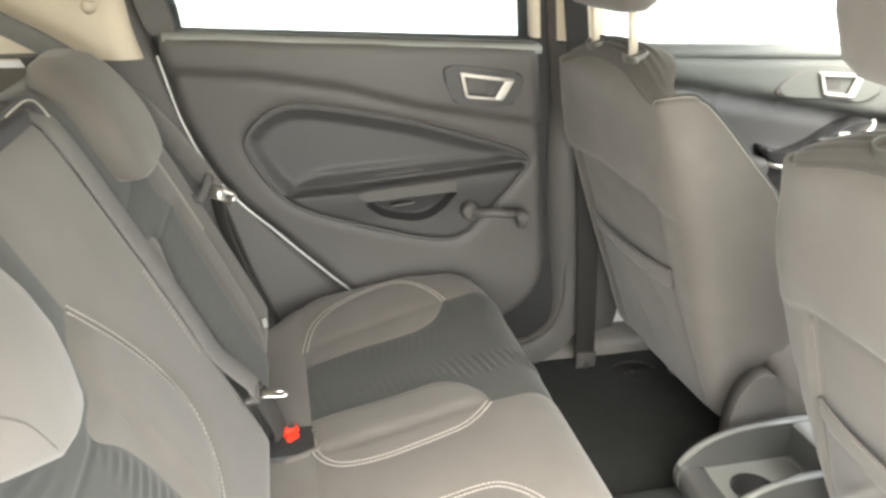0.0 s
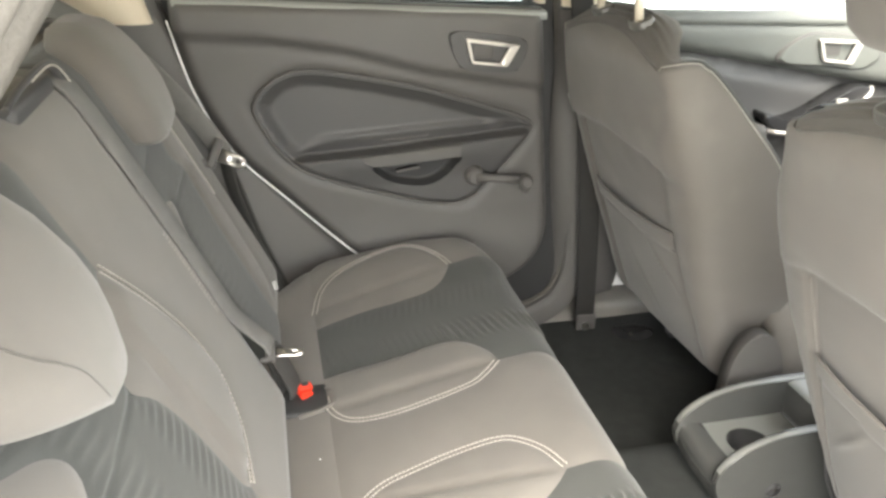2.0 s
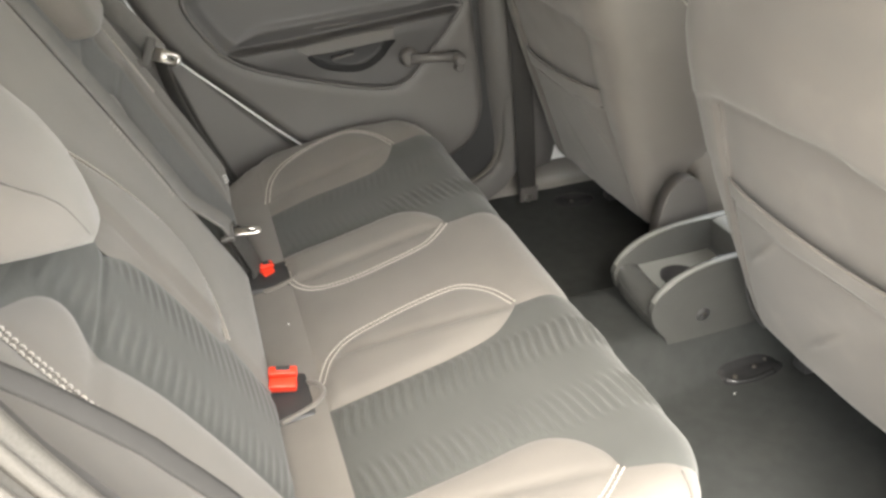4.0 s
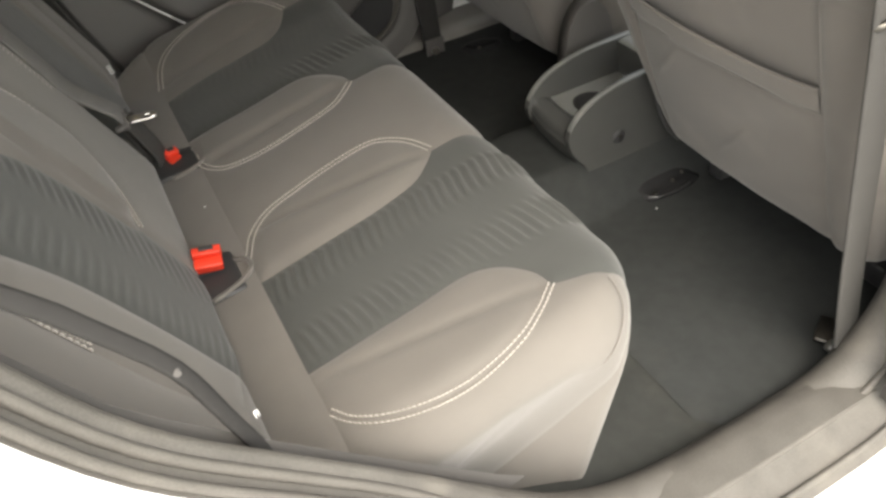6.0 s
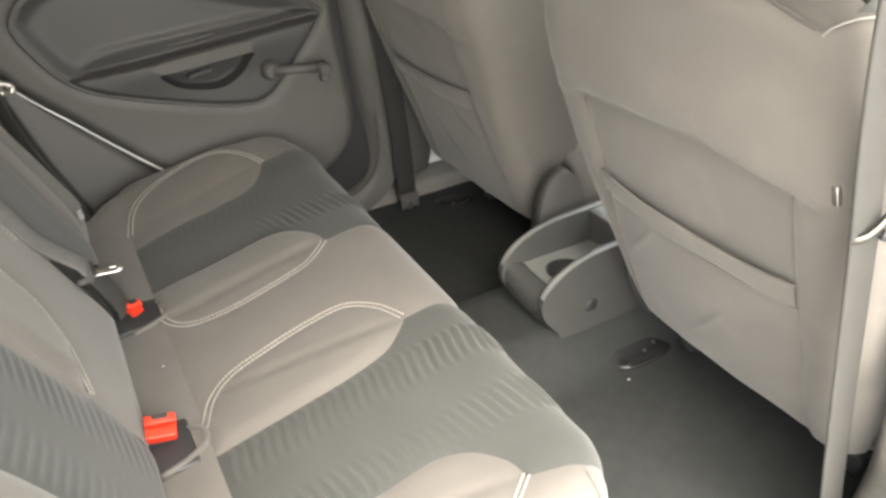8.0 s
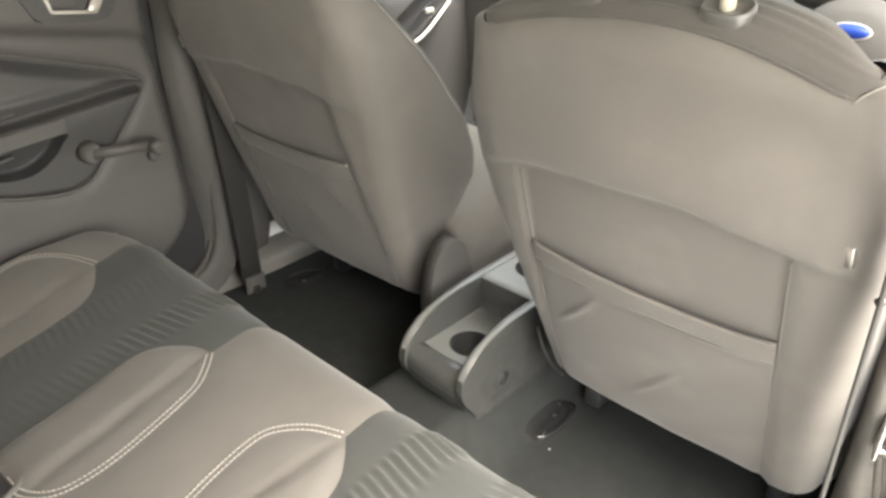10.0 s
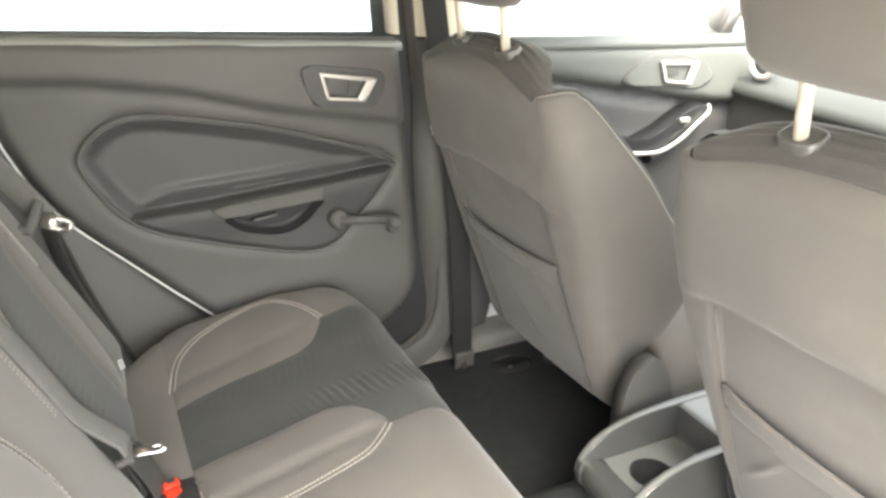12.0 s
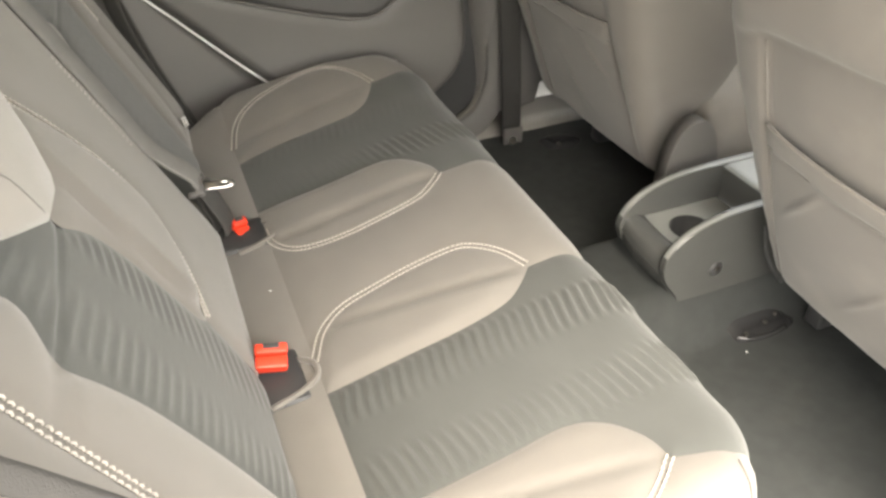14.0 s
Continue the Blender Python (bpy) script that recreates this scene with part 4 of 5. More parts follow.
INSERT = [(0.072, 0.584), (0.075, 0.603), (0.092, 0.627), (0.120, 0.648), (0.158, 0.660), (0.207, 0.659), (0.308, 0.641), (0.416, 0.617), (0.540, 0.579), (0.618, 0.553), (0.647, 0.532), (0.644, 0.514),
          (0.604, 0.462), (0.545, 0.398), (0.520, 0.374), (0.480, 0.362), (0.410, 0.372), (0.286, 0.408), (0.200, 0.438), (0.152, 0.463), (0.116, 0.499), (0.084, 0.553)]
LEDGE = [(0.150, 0.496), (0.180, 0.508), (0.205, 0.516), (0.309, 0.522), (0.453, 0.531), (0.600, 0.538), (0.650, 0.531)]
ARM_LIP = [(0.120, 0.477), (0.165, 0.480), (0.273, 0.485), (0.372, 0.494), (0.488, 0.504), (0.640, 0.518)]
CUP = [(0.300, 0.460), (0.345, 0.464), (0.401, 0.469), (0.488, 0.474), (0.480, 0.455), (0.461, 0.432), (0.432, 0.415), (0.395, 0.411), (0.340, 0.424), (0.313, 0.442)]


def door_face(x, z):
    return (x, 0.612, z)


def door_relief(x, z, d):
    up = on_line(CREASE, x)
    h = 0.015 * smooth(z - up, -0.010, 0.006) - 0.006 * smooth(z - on_line(SILL, x), -0.022, 0.0)
    h -= 0.003 * math.exp(-((z - up + 0.012) / 0.010) ** 2)
    h += 0.004 * math.exp(-((z - 0.339) / 0.004) ** 2) * smooth(x, 0.46, 0.54)
    near_insert = far_from(np.array([(x, z)]), INSERT)[0] < 0.03
    h -= (0.006 if near_insert else 0.022) * (1 - smooth(d, 0.0, 0.016))
    h += 0.010 * smooth(0.36 - z, 0.0, 0.12)
    return h


INSERT_A = np.array(INSERT)
INSERT_D = np.roll(INSERT_A, -1, 0) - INSERT_A


def insert_edge(x, z):
    """Distance from the rim of the door's insert."""
    w = np.array((x, z)) - INSERT_A
    t = np.clip((w * INSERT_D).sum(1) / (INSERT_D ** 2).sum(1), 0, 1)
    return float(np.min(np.hypot(*(w - t[:, None] * INSERT_D).T)))


def insert_relief(x, z, d=0.0):
    """A scooped bowl, a trough below its ledge, and the armrest's face under the lip."""
    e = insert_edge(x, z)
    up, lip = on_line(LEDGE, x) - z, on_line(ARM_LIP, x) - z
    gap = max(on_line(LEDGE, x) - on_line(ARM_LIP, x), 0.004)
    bowl = -0.020 * smooth(e, 0.0, 0.035) + 0.006 * math.exp(-(up / 0.008) ** 2) * smooth(x, 0.15, 0.24)
    trough = -0.012 - 0.014 * min(max(up / gap, 0.0), 1.0)
    face = 0.016 - 0.010 * smooth(lip, 0.015, 0.080)
    a, b = smooth(up, -0.003, 0.008) * smooth(x, 0.14, 0.18), smooth(lip, -0.005, 0.003)
    h = bowl * (1 - a) + trough * a
    h = h * (1 - b) + face * b
    return h * smooth(e, 0.0, 0.012) - 0.003 * (1 - smooth(e, 0.0, 0.006))


def ring_plate(outer, inner, y0, y1, material, name, parent, label=""):
    """A frame between two outlines in the plane of a far door."""
    rows = [[(u, y0, v) for u, v in outer], [(u, y1, v) for u, v in outer], [(u, y1, v) for u, v in inner], [(u, y0, v) for u, v in inner]]
    bm = loft(rows, closed_u=True, cap=False, closed_v=True)
    bmesh.ops.bevel(bm, geom=[e for e in bm.edges if abs((e.verts[0].co - e.verts[1].co).y) < 1e-6], offset=0.0015, segments=1, affect="EDGES")
    return part(name, bm, material, parent, label)


def even(points, n):
    """The same number of points along any closed outline."""
    p = np.array(line(list(points) + [points[0]], 0.002))
    d = np.r_[0, np.cumsum(np.linalg.norm(np.diff(p, axis=0), axis=1))]
    return [tuple(np.array([np.interp(t, d, p[:, 0]), np.interp(t, d, p[:, 1])])) for t in np.linspace(0, d[-1], n, endpoint=False)]


def shrunk(points, by):
    c = np.mean(np.array(points), 0)
    out = []
    p = [np.array(q) for q in points]
    for i, q in enumerate(p):
        a, b = p[i - 1], p[(i + 1) % len(p)]
        d = (b - a) / (np.linalg.norm(b - a) + 1e-9)
        n = np.array((-d[1], d[0]))
        if n @ (c - q) < 0:
            n = -n
        out.append(tuple(q + n * by))
    return out


def inner_handle(parent, corners, y, depth=0.03):
    """A pull handle: satin frame, dark cup and a lever in it."""
    rim = even(corners, 48)
    inn = [tuple(np.array(q) * 0.74 + np.array(np.mean(corners, 0)) * 0.26 + np.array((-0.006, 0.0))) for q in rim]
    fr = ring_plate(rim, inn, y + 0.002, y - 0.008, SATIN, "handle_frame", parent, "satin silver handle frame")
    rows = [[(u, y - 0.004, v) for u, v in inn], [(u, y + depth * 0.6, v) for u, v in shrunk(inn, 0.004)], [(u, y + depth, v) for u, v in shrunk(inn, 0.012)]]
    bm = loft(rows, cap=False)
    bm.faces.new([bm.verts[i] for i in range(len(bm.verts) - len(inn), len(bm.verts))] if bm.verts.ensure_lookup_table() is None else [])
    part("handle_cup", bm, PLASTIC_BLACK, parent)
    c = np.mean(np.array(inn), 0)
    w = max(q[0] for q in inn) - min(q[0] for q in inn)
    part("lever", box((w * 0.52, 0.008, 0.030), (c[0] - w * 0.12, y + 0.004, c[1] + 0.002), 0.003), PLASTIC, parent)
    return fr


def rear_door():
    door = thing("rear_door", "closed rear door with dark grey trim, wind-down window and silver handle", "car door")
    edge = ring(curve(DOOR_EDGE, 0.014), line([(-0.062, 0.800), (0.26, 0.788), (0.655, 0.770)], 0.014))
    ins = curve(INSERT, 0.010, True)
    part("door_card", panel(edge, door_face, 0.010, holes=[ins], relief=door_relief), PLASTIC, door, "grained dark grey plastic door card")
    cup = curve(CUP, 0.008, True)
    part("insert", panel(ins, door_face, (0.008, 0.0022), holes=[cup], relief=insert_relief), PLASTIC_IN, door, "smooth slate grey insert with moulded armrest")
    part("insert_rim", tube([(u, 0.6110, v) for u, v in ins], 0.0036, 8, True), PLASTIC, door)
    rows = []
    for by, deep in ((0.0, 0.0), (0.002, 0.004), (0.005, 0.022), (0.010, 0.030)):
        rows.append([(u, 0.612 - insert_relief(cu, cv) + deep, v) for (u, v), (cu, cv) in zip(shrunk(cup, by) if by else [tuple(q) for q in cup], cup)])
    bm = loft(rows, cap=False)
    bm.verts.ensure_lookup_table()
    bm.faces.new([bm.verts[i] for i in range(len(bm.verts) - len(cup), len(bm.verts))])
    part("pull_cup", bm, PLASTIC_BLACK, door)
    grip = [(0.276, 0.482), (0.284, 0.470), (0.300, 0.461), (0.345, 0.464), (0.401, 0.469), (0.488, 0.474), (0.490, 0.500), (0.372, 0.490), (0.31, 0.4855)]
    part("grip", prism(grip, 0.604, 0.5935, lambda u, v, t: (u, t, v), 0.003), PLASTIC, door, "paler grip bar over the pull cup")
    part("cup_hook", box((0.05, 0.014, 0.006), (0.0, 0, 0), 0.002, m=pose(0.378, 0.618, 0.446, 0, -8, 0)), PLASTIC, door)
    part("arm_slot", box((0.100, 0.006, 0.005), (0.0, 0, 0), 0.002, m=pose(0.375, 0.632, 0.511, 0, -4, 0)), PLASTIC, door)
    # Added dark sheet behind the card: keeps the door's gap from showing bright.
    shell = curve(grown(OPENING, 0.012), 0.03, True)
    part("gap_backing", panel(shell, lambda u, v: (u, 0.668, v), 0.05, holes=[line(rear_window + rear_window[:1], 0.03)[:-1]]), PLASTIC_BLACK, door)
    # release handle
    plate = curve([(0.459, 0.729), (0.54, 0.726), (0.618, 0.710), (0.606, 0.660), (0.585, 0.650), (0.495, 0.656), (0.475, 0.672)], 0.012, True)
    part("handle_plate", prism([tuple(q) for q in plate], 0.606, 0.5915, lambda u, v, w: (u, w, v), 0.004), PLASTIC_IN, door)
    inner_handle(door, [(0.488, 0.721), (0.600, 0.705), (0.576, 0.663), (0.501, 0.671)], 0.589)
    # window winder
    hub = (0.520, 0.430)
    crank = part("window_crank", joined(tube([(hub[0], 0.612, hub[1]), (hub[0], 0.588, hub[1]), (hub[0], 0.580, hub[1])], [0.022, 0.020, 0.013], 18),
                                         tube([(hub[0], 0.586, hub[1]), (0.575, 0.578, 0.427), (0.622, 0.574, 0.424)], [0.011, 0.0095, 0.0105], 10)), PLASTIC, door, "dark plastic window winder")
    part("knob", tube([(0.624, 0.585, 0.423), (0.624, 0.575, 0.423), (0.624, 0.552, 0.423), (0.624, 0.545, 0.423)], [0.009, 0.013, 0.014, 0.009], 14), PLASTIC, crank)
    part("screw_cap", tube([(0.640, 0.612, 0.388), (0.640, 0.604, 0.388), (0.640, 0.601, 0.388)], [0.012, 0.011, 0.007], 12), PLASTIC, door)
    # window surround
    part("window_sill", loft([[(x, y, on_line(SILL, x) + z) for y, z in ((0.606, -0.022), (0.604, -0.013), (0.609, -0.007), (0.64, -0.003), (0.66, -0.003), (0.66, -0.03))] for x in np.linspace(-0.055, 0.66, 24)]), LIGHTGREY, door, "pale strip along the foot of the window")
    post = [(0.648, 0.778), (0.662, 0.778), (0.640, 1.06), (0.622, 1.06)]
    part("window_frame", prism(post, 0.625, 0.665, lambda u, v, w: (u, w, v), 0.003), BEIGE, door, "cream inner face of the window frame")
    rear = curve([(-0.075, 0.795), (-0.033, 0.80), (-0.046, 0.86), (-0.055, 0.95), (0.0, 1.06), (-0.06, 1.08), (-0.112, 0.95), (-0.098, 0.86)], 0.02, True)
    part("window_frame", prism([tuple(q) for q in rear], 0.62, 0.665, lambda u, v, w: (u, w, v)), PLASTIC, door)
    ob = part("window_pane", box((0.74, 0.004, 0.36), (0.30, 0.672, 0.94), 0), DIMMED_GLASS, door, "side glass with an added tint that cuts the light")
    ob.visible_shadow = False
    part("door_edge", tube([(u, 0.618, v) for u, v in curve([(-0.068, 0.758), (-0.034, 0.622), (0.026, 0.502), (0.127, 0.393), (0.243, 0.276), (0.335, 0.193)], 0.012)], 0.0021, 8), PAINT, door, "strip of white paint on the door's rear edge")
    return door


rear_door()


def front_door():
    door = thing("front_door", "closed front door with lit upper trim drawn paler, silver pull and handle", "car door")

    def face(x, z):
        return (x, 0.692, z)

    top = [(0.80, 0.742), (1.0, 0.735), (1.62, 0.722)]

    def relief(x, z, d):
        g = on_line([(0.8, 0.70), (1.18, 0.636), (1.53, 0.572), (1.75, 0.545)], x)
        h = 0.02 * smooth(z - g, -0.004, 0.006) - 0.012 * math.exp(-((z - g + 0.016) / 0.014) ** 2)
        h += 0.035 * math.exp(-((z - 0.46) / 0.03) ** 2) * smooth(x, 0.95, 1.1) * (1 - smooth(x, 1.28, 1.36))
        return h - 0.015 * (1 - smooth(d, 0, 0.02))

    groove = [(0.80, 0.70), (1.18, 0.636), (1.53, 0.572), (1.725, 0.545)]
    part("door_card", panel(ring(line(groove + [(1.73, 0.45), (1.64, 0.10), (0.80, 0.10), (0.80, 0.70)], 0.02)), face, 0.014, relief=relief), PLASTIC_IN, door)
    # Paler than the card below: the bright window light is put in the colour.
    part("upper_trim", panel(ring(line([(0.80, 0.742), (1.0, 0.735), (1.62, 0.722), (1.70, 0.70), (1.725, 0.545)] + groove[::-1][1:] + [(0.80, 0.742)], 0.02)), face, 0.014, relief=relief), MIDGREY, door, "upper door trim with window light put in its grey")
    esc = curve([(1.275, 0.640), (1.31, 0.672), (1.36, 0.690), (1.46, 0.684), (1.535, 0.660), (1.550, 0.628), (1.50, 0.610), (1.40, 0.620), (1.30, 0.628)], 0.015, True)
    part("handle_plate", prism([tuple(q) for q in esc], 0.690, 0.664, lambda u, v, w: (u - 0.02, w, v + 0.006), 0.006), MIDGREY, door)
    part("plate_groove", tube([(u - 0.02, 0.671, v + 0.006) for u, v in esc], 0.0045, 6, True), PLASTIC, door)
    inner_handle(door, [(1.350, 0.687), (1.470, 0.680), (1.452, 0.626), (1.370, 0.636)], 0.662)
    pull = curve([(1.25, 0.655, 0.478), (1.285, 0.632, 0.474), (1.355, 0.626, 0.474), (1.414, 0.626, 0.497), (1.46, 0.628, 0.530), (1.502, 0.632, 0.560), (1.515, 0.65, 0.572)], 0.012)
    part("pull_handle", tube(pull, 0.0048, 10, squash=1.3), SATIN, door, "curved satin silver door pull")
    wing = curve([(1.235, 0.520), (1.30, 0.503), (1.36, 0.520), (1.42, 0.555), (1.47, 0.574), (1.508, 0.570), (1.46, 0.530), (1.414, 0.497), (1.355, 0.478), (1.26, 0.482)], 0.014, True)
    part("pull_housing", prism([tuple(q) for q in wing], 0.690, 0.636, lambda u, v, w: (u, w, v), 0.006), GLOSS_BLACK, door, "glossy black switch housing")
    part("window_switch", box((0.028, 0.008, 0.012), (1.43, 0.634, 0.545), 0.002), SATIN, door)
    part("pull_recess", tube([(a, b + 0.030, c - 0.020) for a, b, c in pull[len(pull) // 3:]], 0.016, 10), PLASTIC_BLACK, door)
    part("armrest", box((0.30, 0.06, 0.05), (1.10, 0.66, 0.47), 0.018, 3), PLASTIC, door)
    part("window_sill", loft([[(x, y, on_line(top, x) + z) for y, z in ((0.672, -0.010), (0.675, 0.006), (0.72, 0.012), (0.74, 0.012), (0.74, -0.02))] for x in np.linspace(0.80, 1.64, 20)]), MIDGREY, door)
    ob = part("window_pane", box((0.9, 0.004, 0.40), (1.20, 0.735, 0.92), 0), GLASS, door, "clear side glass")
    ob.visible_shadow = False
    part("window_divider", loft([[(x + a, y, z) for a, y in ((-0.018, 0.728), (0.014, 0.722), (0.016, 0.742), (-0.016, 0.742))] for x, z in ((1.602, 0.715), (1.640, 0.78), (1.690, 0.86))]), PLASTIC, door, "dark upright bar before the quarter light")
    # outside mirror
    rim = [q + np.array((-0.03, -0.120)) for q in curve([(1.56, 0.765), (1.575, 0.710), (1.63, 0.665), (1.74, 0.633), (1.83, 0.640), (1.86, 0.685), (1.85, 0.765), (1.80, 0.80), (1.64, 0.80)], 0.02, True)]
    cen = np.mean(np.array(rim), 0)
    rows = []
    for k, y in ((1.0, 0.93), (1.03, 0.945), (1.0, 0.985), (0.85, 1.03), (0.5, 1.06)):
        rows.append([tuple(np.array((cen[0], 0, cen[1])) + np.array(((q[0] - cen[0]) * k, y, (q[1] - cen[1]) * k))) for q in rim])
    mir = part("door_mirror", loft(rows), PAINT, door, "white outside mirror housing")
    part("mirror_glass", prism([tuple(cen + (q - cen) * 0.9) for q in rim], 0.933, 0.926, lambda u, v, w: (u, w, v)), MIRROR, mir)
    part("mirror_rim", tube([(q[0], 0.929, q[1]) for q in rim], 0.013, 8, True), PLASTIC, mir)
    part("mirror_arm", box((0.10, 0.20, 0.04), (1.70, 0.84, 0.560), 0.012), PLASTIC_BLACK, mir)


front_door()

# near front door, seen only as a dark edge past the seat
sheet("wall_near_front", line([(0.80, 0.06), (1.70, 0.06), (1.74, 0.45), (1.66, 0.74), (0.80, 0.76), (0.80, 0.06)], 0.1)[:-1], -0.03, "y", -0.69, PLASTIC, "dark grey trim of the closed front door", category="door trim")


# ---------------------------------------------------------------- pillars and side trims
def pillar(side):
    p = thing("b_pillar", "grey plastic door pillar with a cream upper trim", "pillar", kind="structure")
    prof = [(0.0, 0.655), (0.004, 0.632), (0.020, 0.622), (0.062, 0.624), (0.090, 0.640), (0.10, 0.68)]
    rows = []
    deep = 0.026 if side > 0 else 0.0
    for z in np.linspace(0.072 if side > 0 else 0.03, 0.77, 22):
        x0 = (0.705 if side > 0 else 0.838) + 0.045 * smooth(0.55 - z, 0.0, 0.45) + (0.30 if z < 0 else 0) - 0.03 * smooth(0.16 - z, 0.0, 0.13)
        w = (1.9 if side > 0 else 1.25) + 0.15 * smooth(0.20 - z, 0.0, 0.17)
        rows.append([(x0 + a * w, side * (b + deep * smooth(0.50 - z, 0.0, 0.40)), z) for a, b in prof])
    part("lower_trim", loft(rows, False), PLASTIC, p)
    rows = []
    for z in np.linspace(0.765, 1.13, 12):
        x0 = (0.700 if side > 0 else 0.800) - 0.10 * (z - 0.765)
        rows.append([(x0 + a * 1.15, side * (b - 0.02 * (z - 0.765)), z) for a, b in prof])
    part("upper_trim", loft(rows, False), BEIGE, p, "cream upper trim")
    part("joint", box((0.11, 0.02, 0.006), (0.755 if side > 0 else 0.87, side * 0.634, 0.768), 0.002), PLASTIC_BLACK, p)
    return p


pillar(1)
pillar(-1)


def door_striker():
    """The steel loop on the near pillar that the door latches on."""
    t = thing("door_striker", "bright steel door striker bolted to the door pillar", "door striker")
    part("plate", box((0.034, 0.005, 0.058), (0, 0, 0), 0.002, m=pose(0.822, -0.633, 0.352, 0, 0, 12)), METAL, t)
    part("loop", tube(curve([(0.815, -0.634, 0.372), (0.808, -0.655, 0.374), (0.806, -0.664, 0.364), (0.808, -0.664, 0.348), (0.812, -0.655, 0.336), (0.818, -0.634, 0.334)], 0.006), 0.0048, 10), METAL, t)
    for z in (0.374, 0.330):
        part("bolt", tube([(0.826, -0.634, z), (0.824, -0.641, z)], 0.0075, 6), METAL, t)


door_striker()


def rear_x(z):
    pts = sorted([(q[1], q[0]) for q in OPENING[:9]])
    return float(np.interp(z, [q[0] for q in pts], [q[1] for q in pts]))


def side_trim(side):
    """The plastic between the rear backrest and the door opening."""
    rows = []
    for z in np.linspace(0.16, 0.80 if side < 0 else 0.764, 24):
        xo = rear_x(z)
        xb = 0.03 - 0.47 * (z - 0.3) - (0.10 if side > 0 else 0.030 - 0.09 * smooth(0.45 - z, 0.0, 0.2))
        d = 0.026 if side > 0 else 0
        row = []
        for t in np.linspace(0, 1, 9):
            row.append((xb + (xo - 0.012 - xb) * t, side * ((0.592 if side < 0 else 0.588) + d * t + 0.006 * t + (0.010 * math.sin(math.pi * t) if side < 0 else 0.008 * t)), z))
        rows.append(row)
    return tagged(part("side_trim", loft(rows, False), PLASTIC), "dark grey side trim beside the rear backrest", "trim", kind="structure")


for sd in (-1, 1):
    side_trim(sd)


def rear_pillar(side):
    p = thing("rear_pillar", "cream rear pillar trim with a coat hook", "pillar", kind="structure")
    rows = []
    for z in np.linspace(0.755, 1.13, 14):
        k = (z - 0.755) / 0.34
        if side > 0:
            xo = float(np.interp(z, (0.74, 0.80, 0.92, 1.05, 1.13), (-0.068, -0.085, -0.100, -0.035, 0.0)))
            rows.append([(-1.0 + 0.12 * k, 0.62 - 0.03 * k, z), (-0.40, 0.612 - 0.02 * k, z), (xo - 0.10, 0.606 - 0.015 * k, z), (xo - 0.066, 0.592, z), (xo - 0.050, 0.589, z), (xo - 0.026, 0.596, z), (xo - 0.019, 0.604, z), (xo - 0.018, 0.616, z)])
            continue
        rows.append([(-1.0 + 0.12 * k, side * (0.62 - 0.03 * k), z), (-0.40, side * (0.612 - 0.02 * k), z), (-0.20, side * (0.610 - 0.02 * k), z), (-0.112 + 0.02 * math.sin(k * 3), side * (0.620 - 0.02 * k), z), (-0.088 + 0.03 * math.sin(k * 3), side * 0.652, z)])
    part("cover", loft(rows, False), BEIGE, p)
    part("coat_hook", tube([(-0.165, side * 0.600, 0.845), (-0.160, side * 0.582, 0.850), (-0.158, side * 0.577, 0.858)], [0.014, 0.010, 0.008], 10), BEIGE, p)
    part("clip_slot", box((0.025, 0.006, 0.004), (-0.165, side * 0.606, 0.790), 0.001), PLASTIC_IN, p)
    return p


rear_pillar(1)
rear_pillar(-1)
sheet("parcel_shelf", [(-0.95, -0.60), (-0.24, -0.60), (-0.24, 0.60), (-0.95, 0.60)], -0.02, "z", 0.745, PLASTIC, "dark grey parcel shelf behind the backrests", category="parcel shelf")


# ---------------------------------------------------------------- seat belts
def buckle_tongue(m, parent):
    """A chrome tongue in a plastic grip."""
    out = curve([(-0.006, -0.011), (0.032, -0.010), (0.038, 0.0), (0.032, 0.010), (-0.006, 0.011)], 0.006, False)
    slot = [(0.021, -0.0035), (0.028, -0.0035), (0.028, 0.0035), (0.021, 0.0035)]
    rim = even([tuple(q) for q in out], 28)
    inn = even(slot, 28)
    k = min(range(28), key=lambda i: np.hypot(rim[0][0] - inn[i][0], rim[0][1] - inn[i][1]))
    inn = inn[k:] + inn[:k]
    if sum(a[0] * b[1] - a[1] * b[0] for a, b in zip(rim, rim[1:] + rim[:1])) * sum(a[0] * b[1] - a[1] * b[0] for a, b in zip(inn, inn[1:] + inn[:1])) < 0:
        inn = [inn[0]] + inn[1:][::-1]
    rows = [[tuple(m @ Vector((u, v, w))) for u, v in o] for o, w in ((rim, -0.0012), (rim, 0.0012), (inn, 0.0012), (inn, -0.0012))]
    part("tongue", loft(rows, True, False, True), METAL, parent, "bright steel belt tongue")
    bm = joined(box((0.016, 0.052, 0.012), (-0.014, 0, 0), 0.005, 3), box((0.012, 0.014, 0.010), (-0.024, -0.022, 0), 0.004, 3))
    bmesh.ops.transform(bm, matrix=m, verts=bm.verts)
    part("grip", bm, PLASTIC, parent)


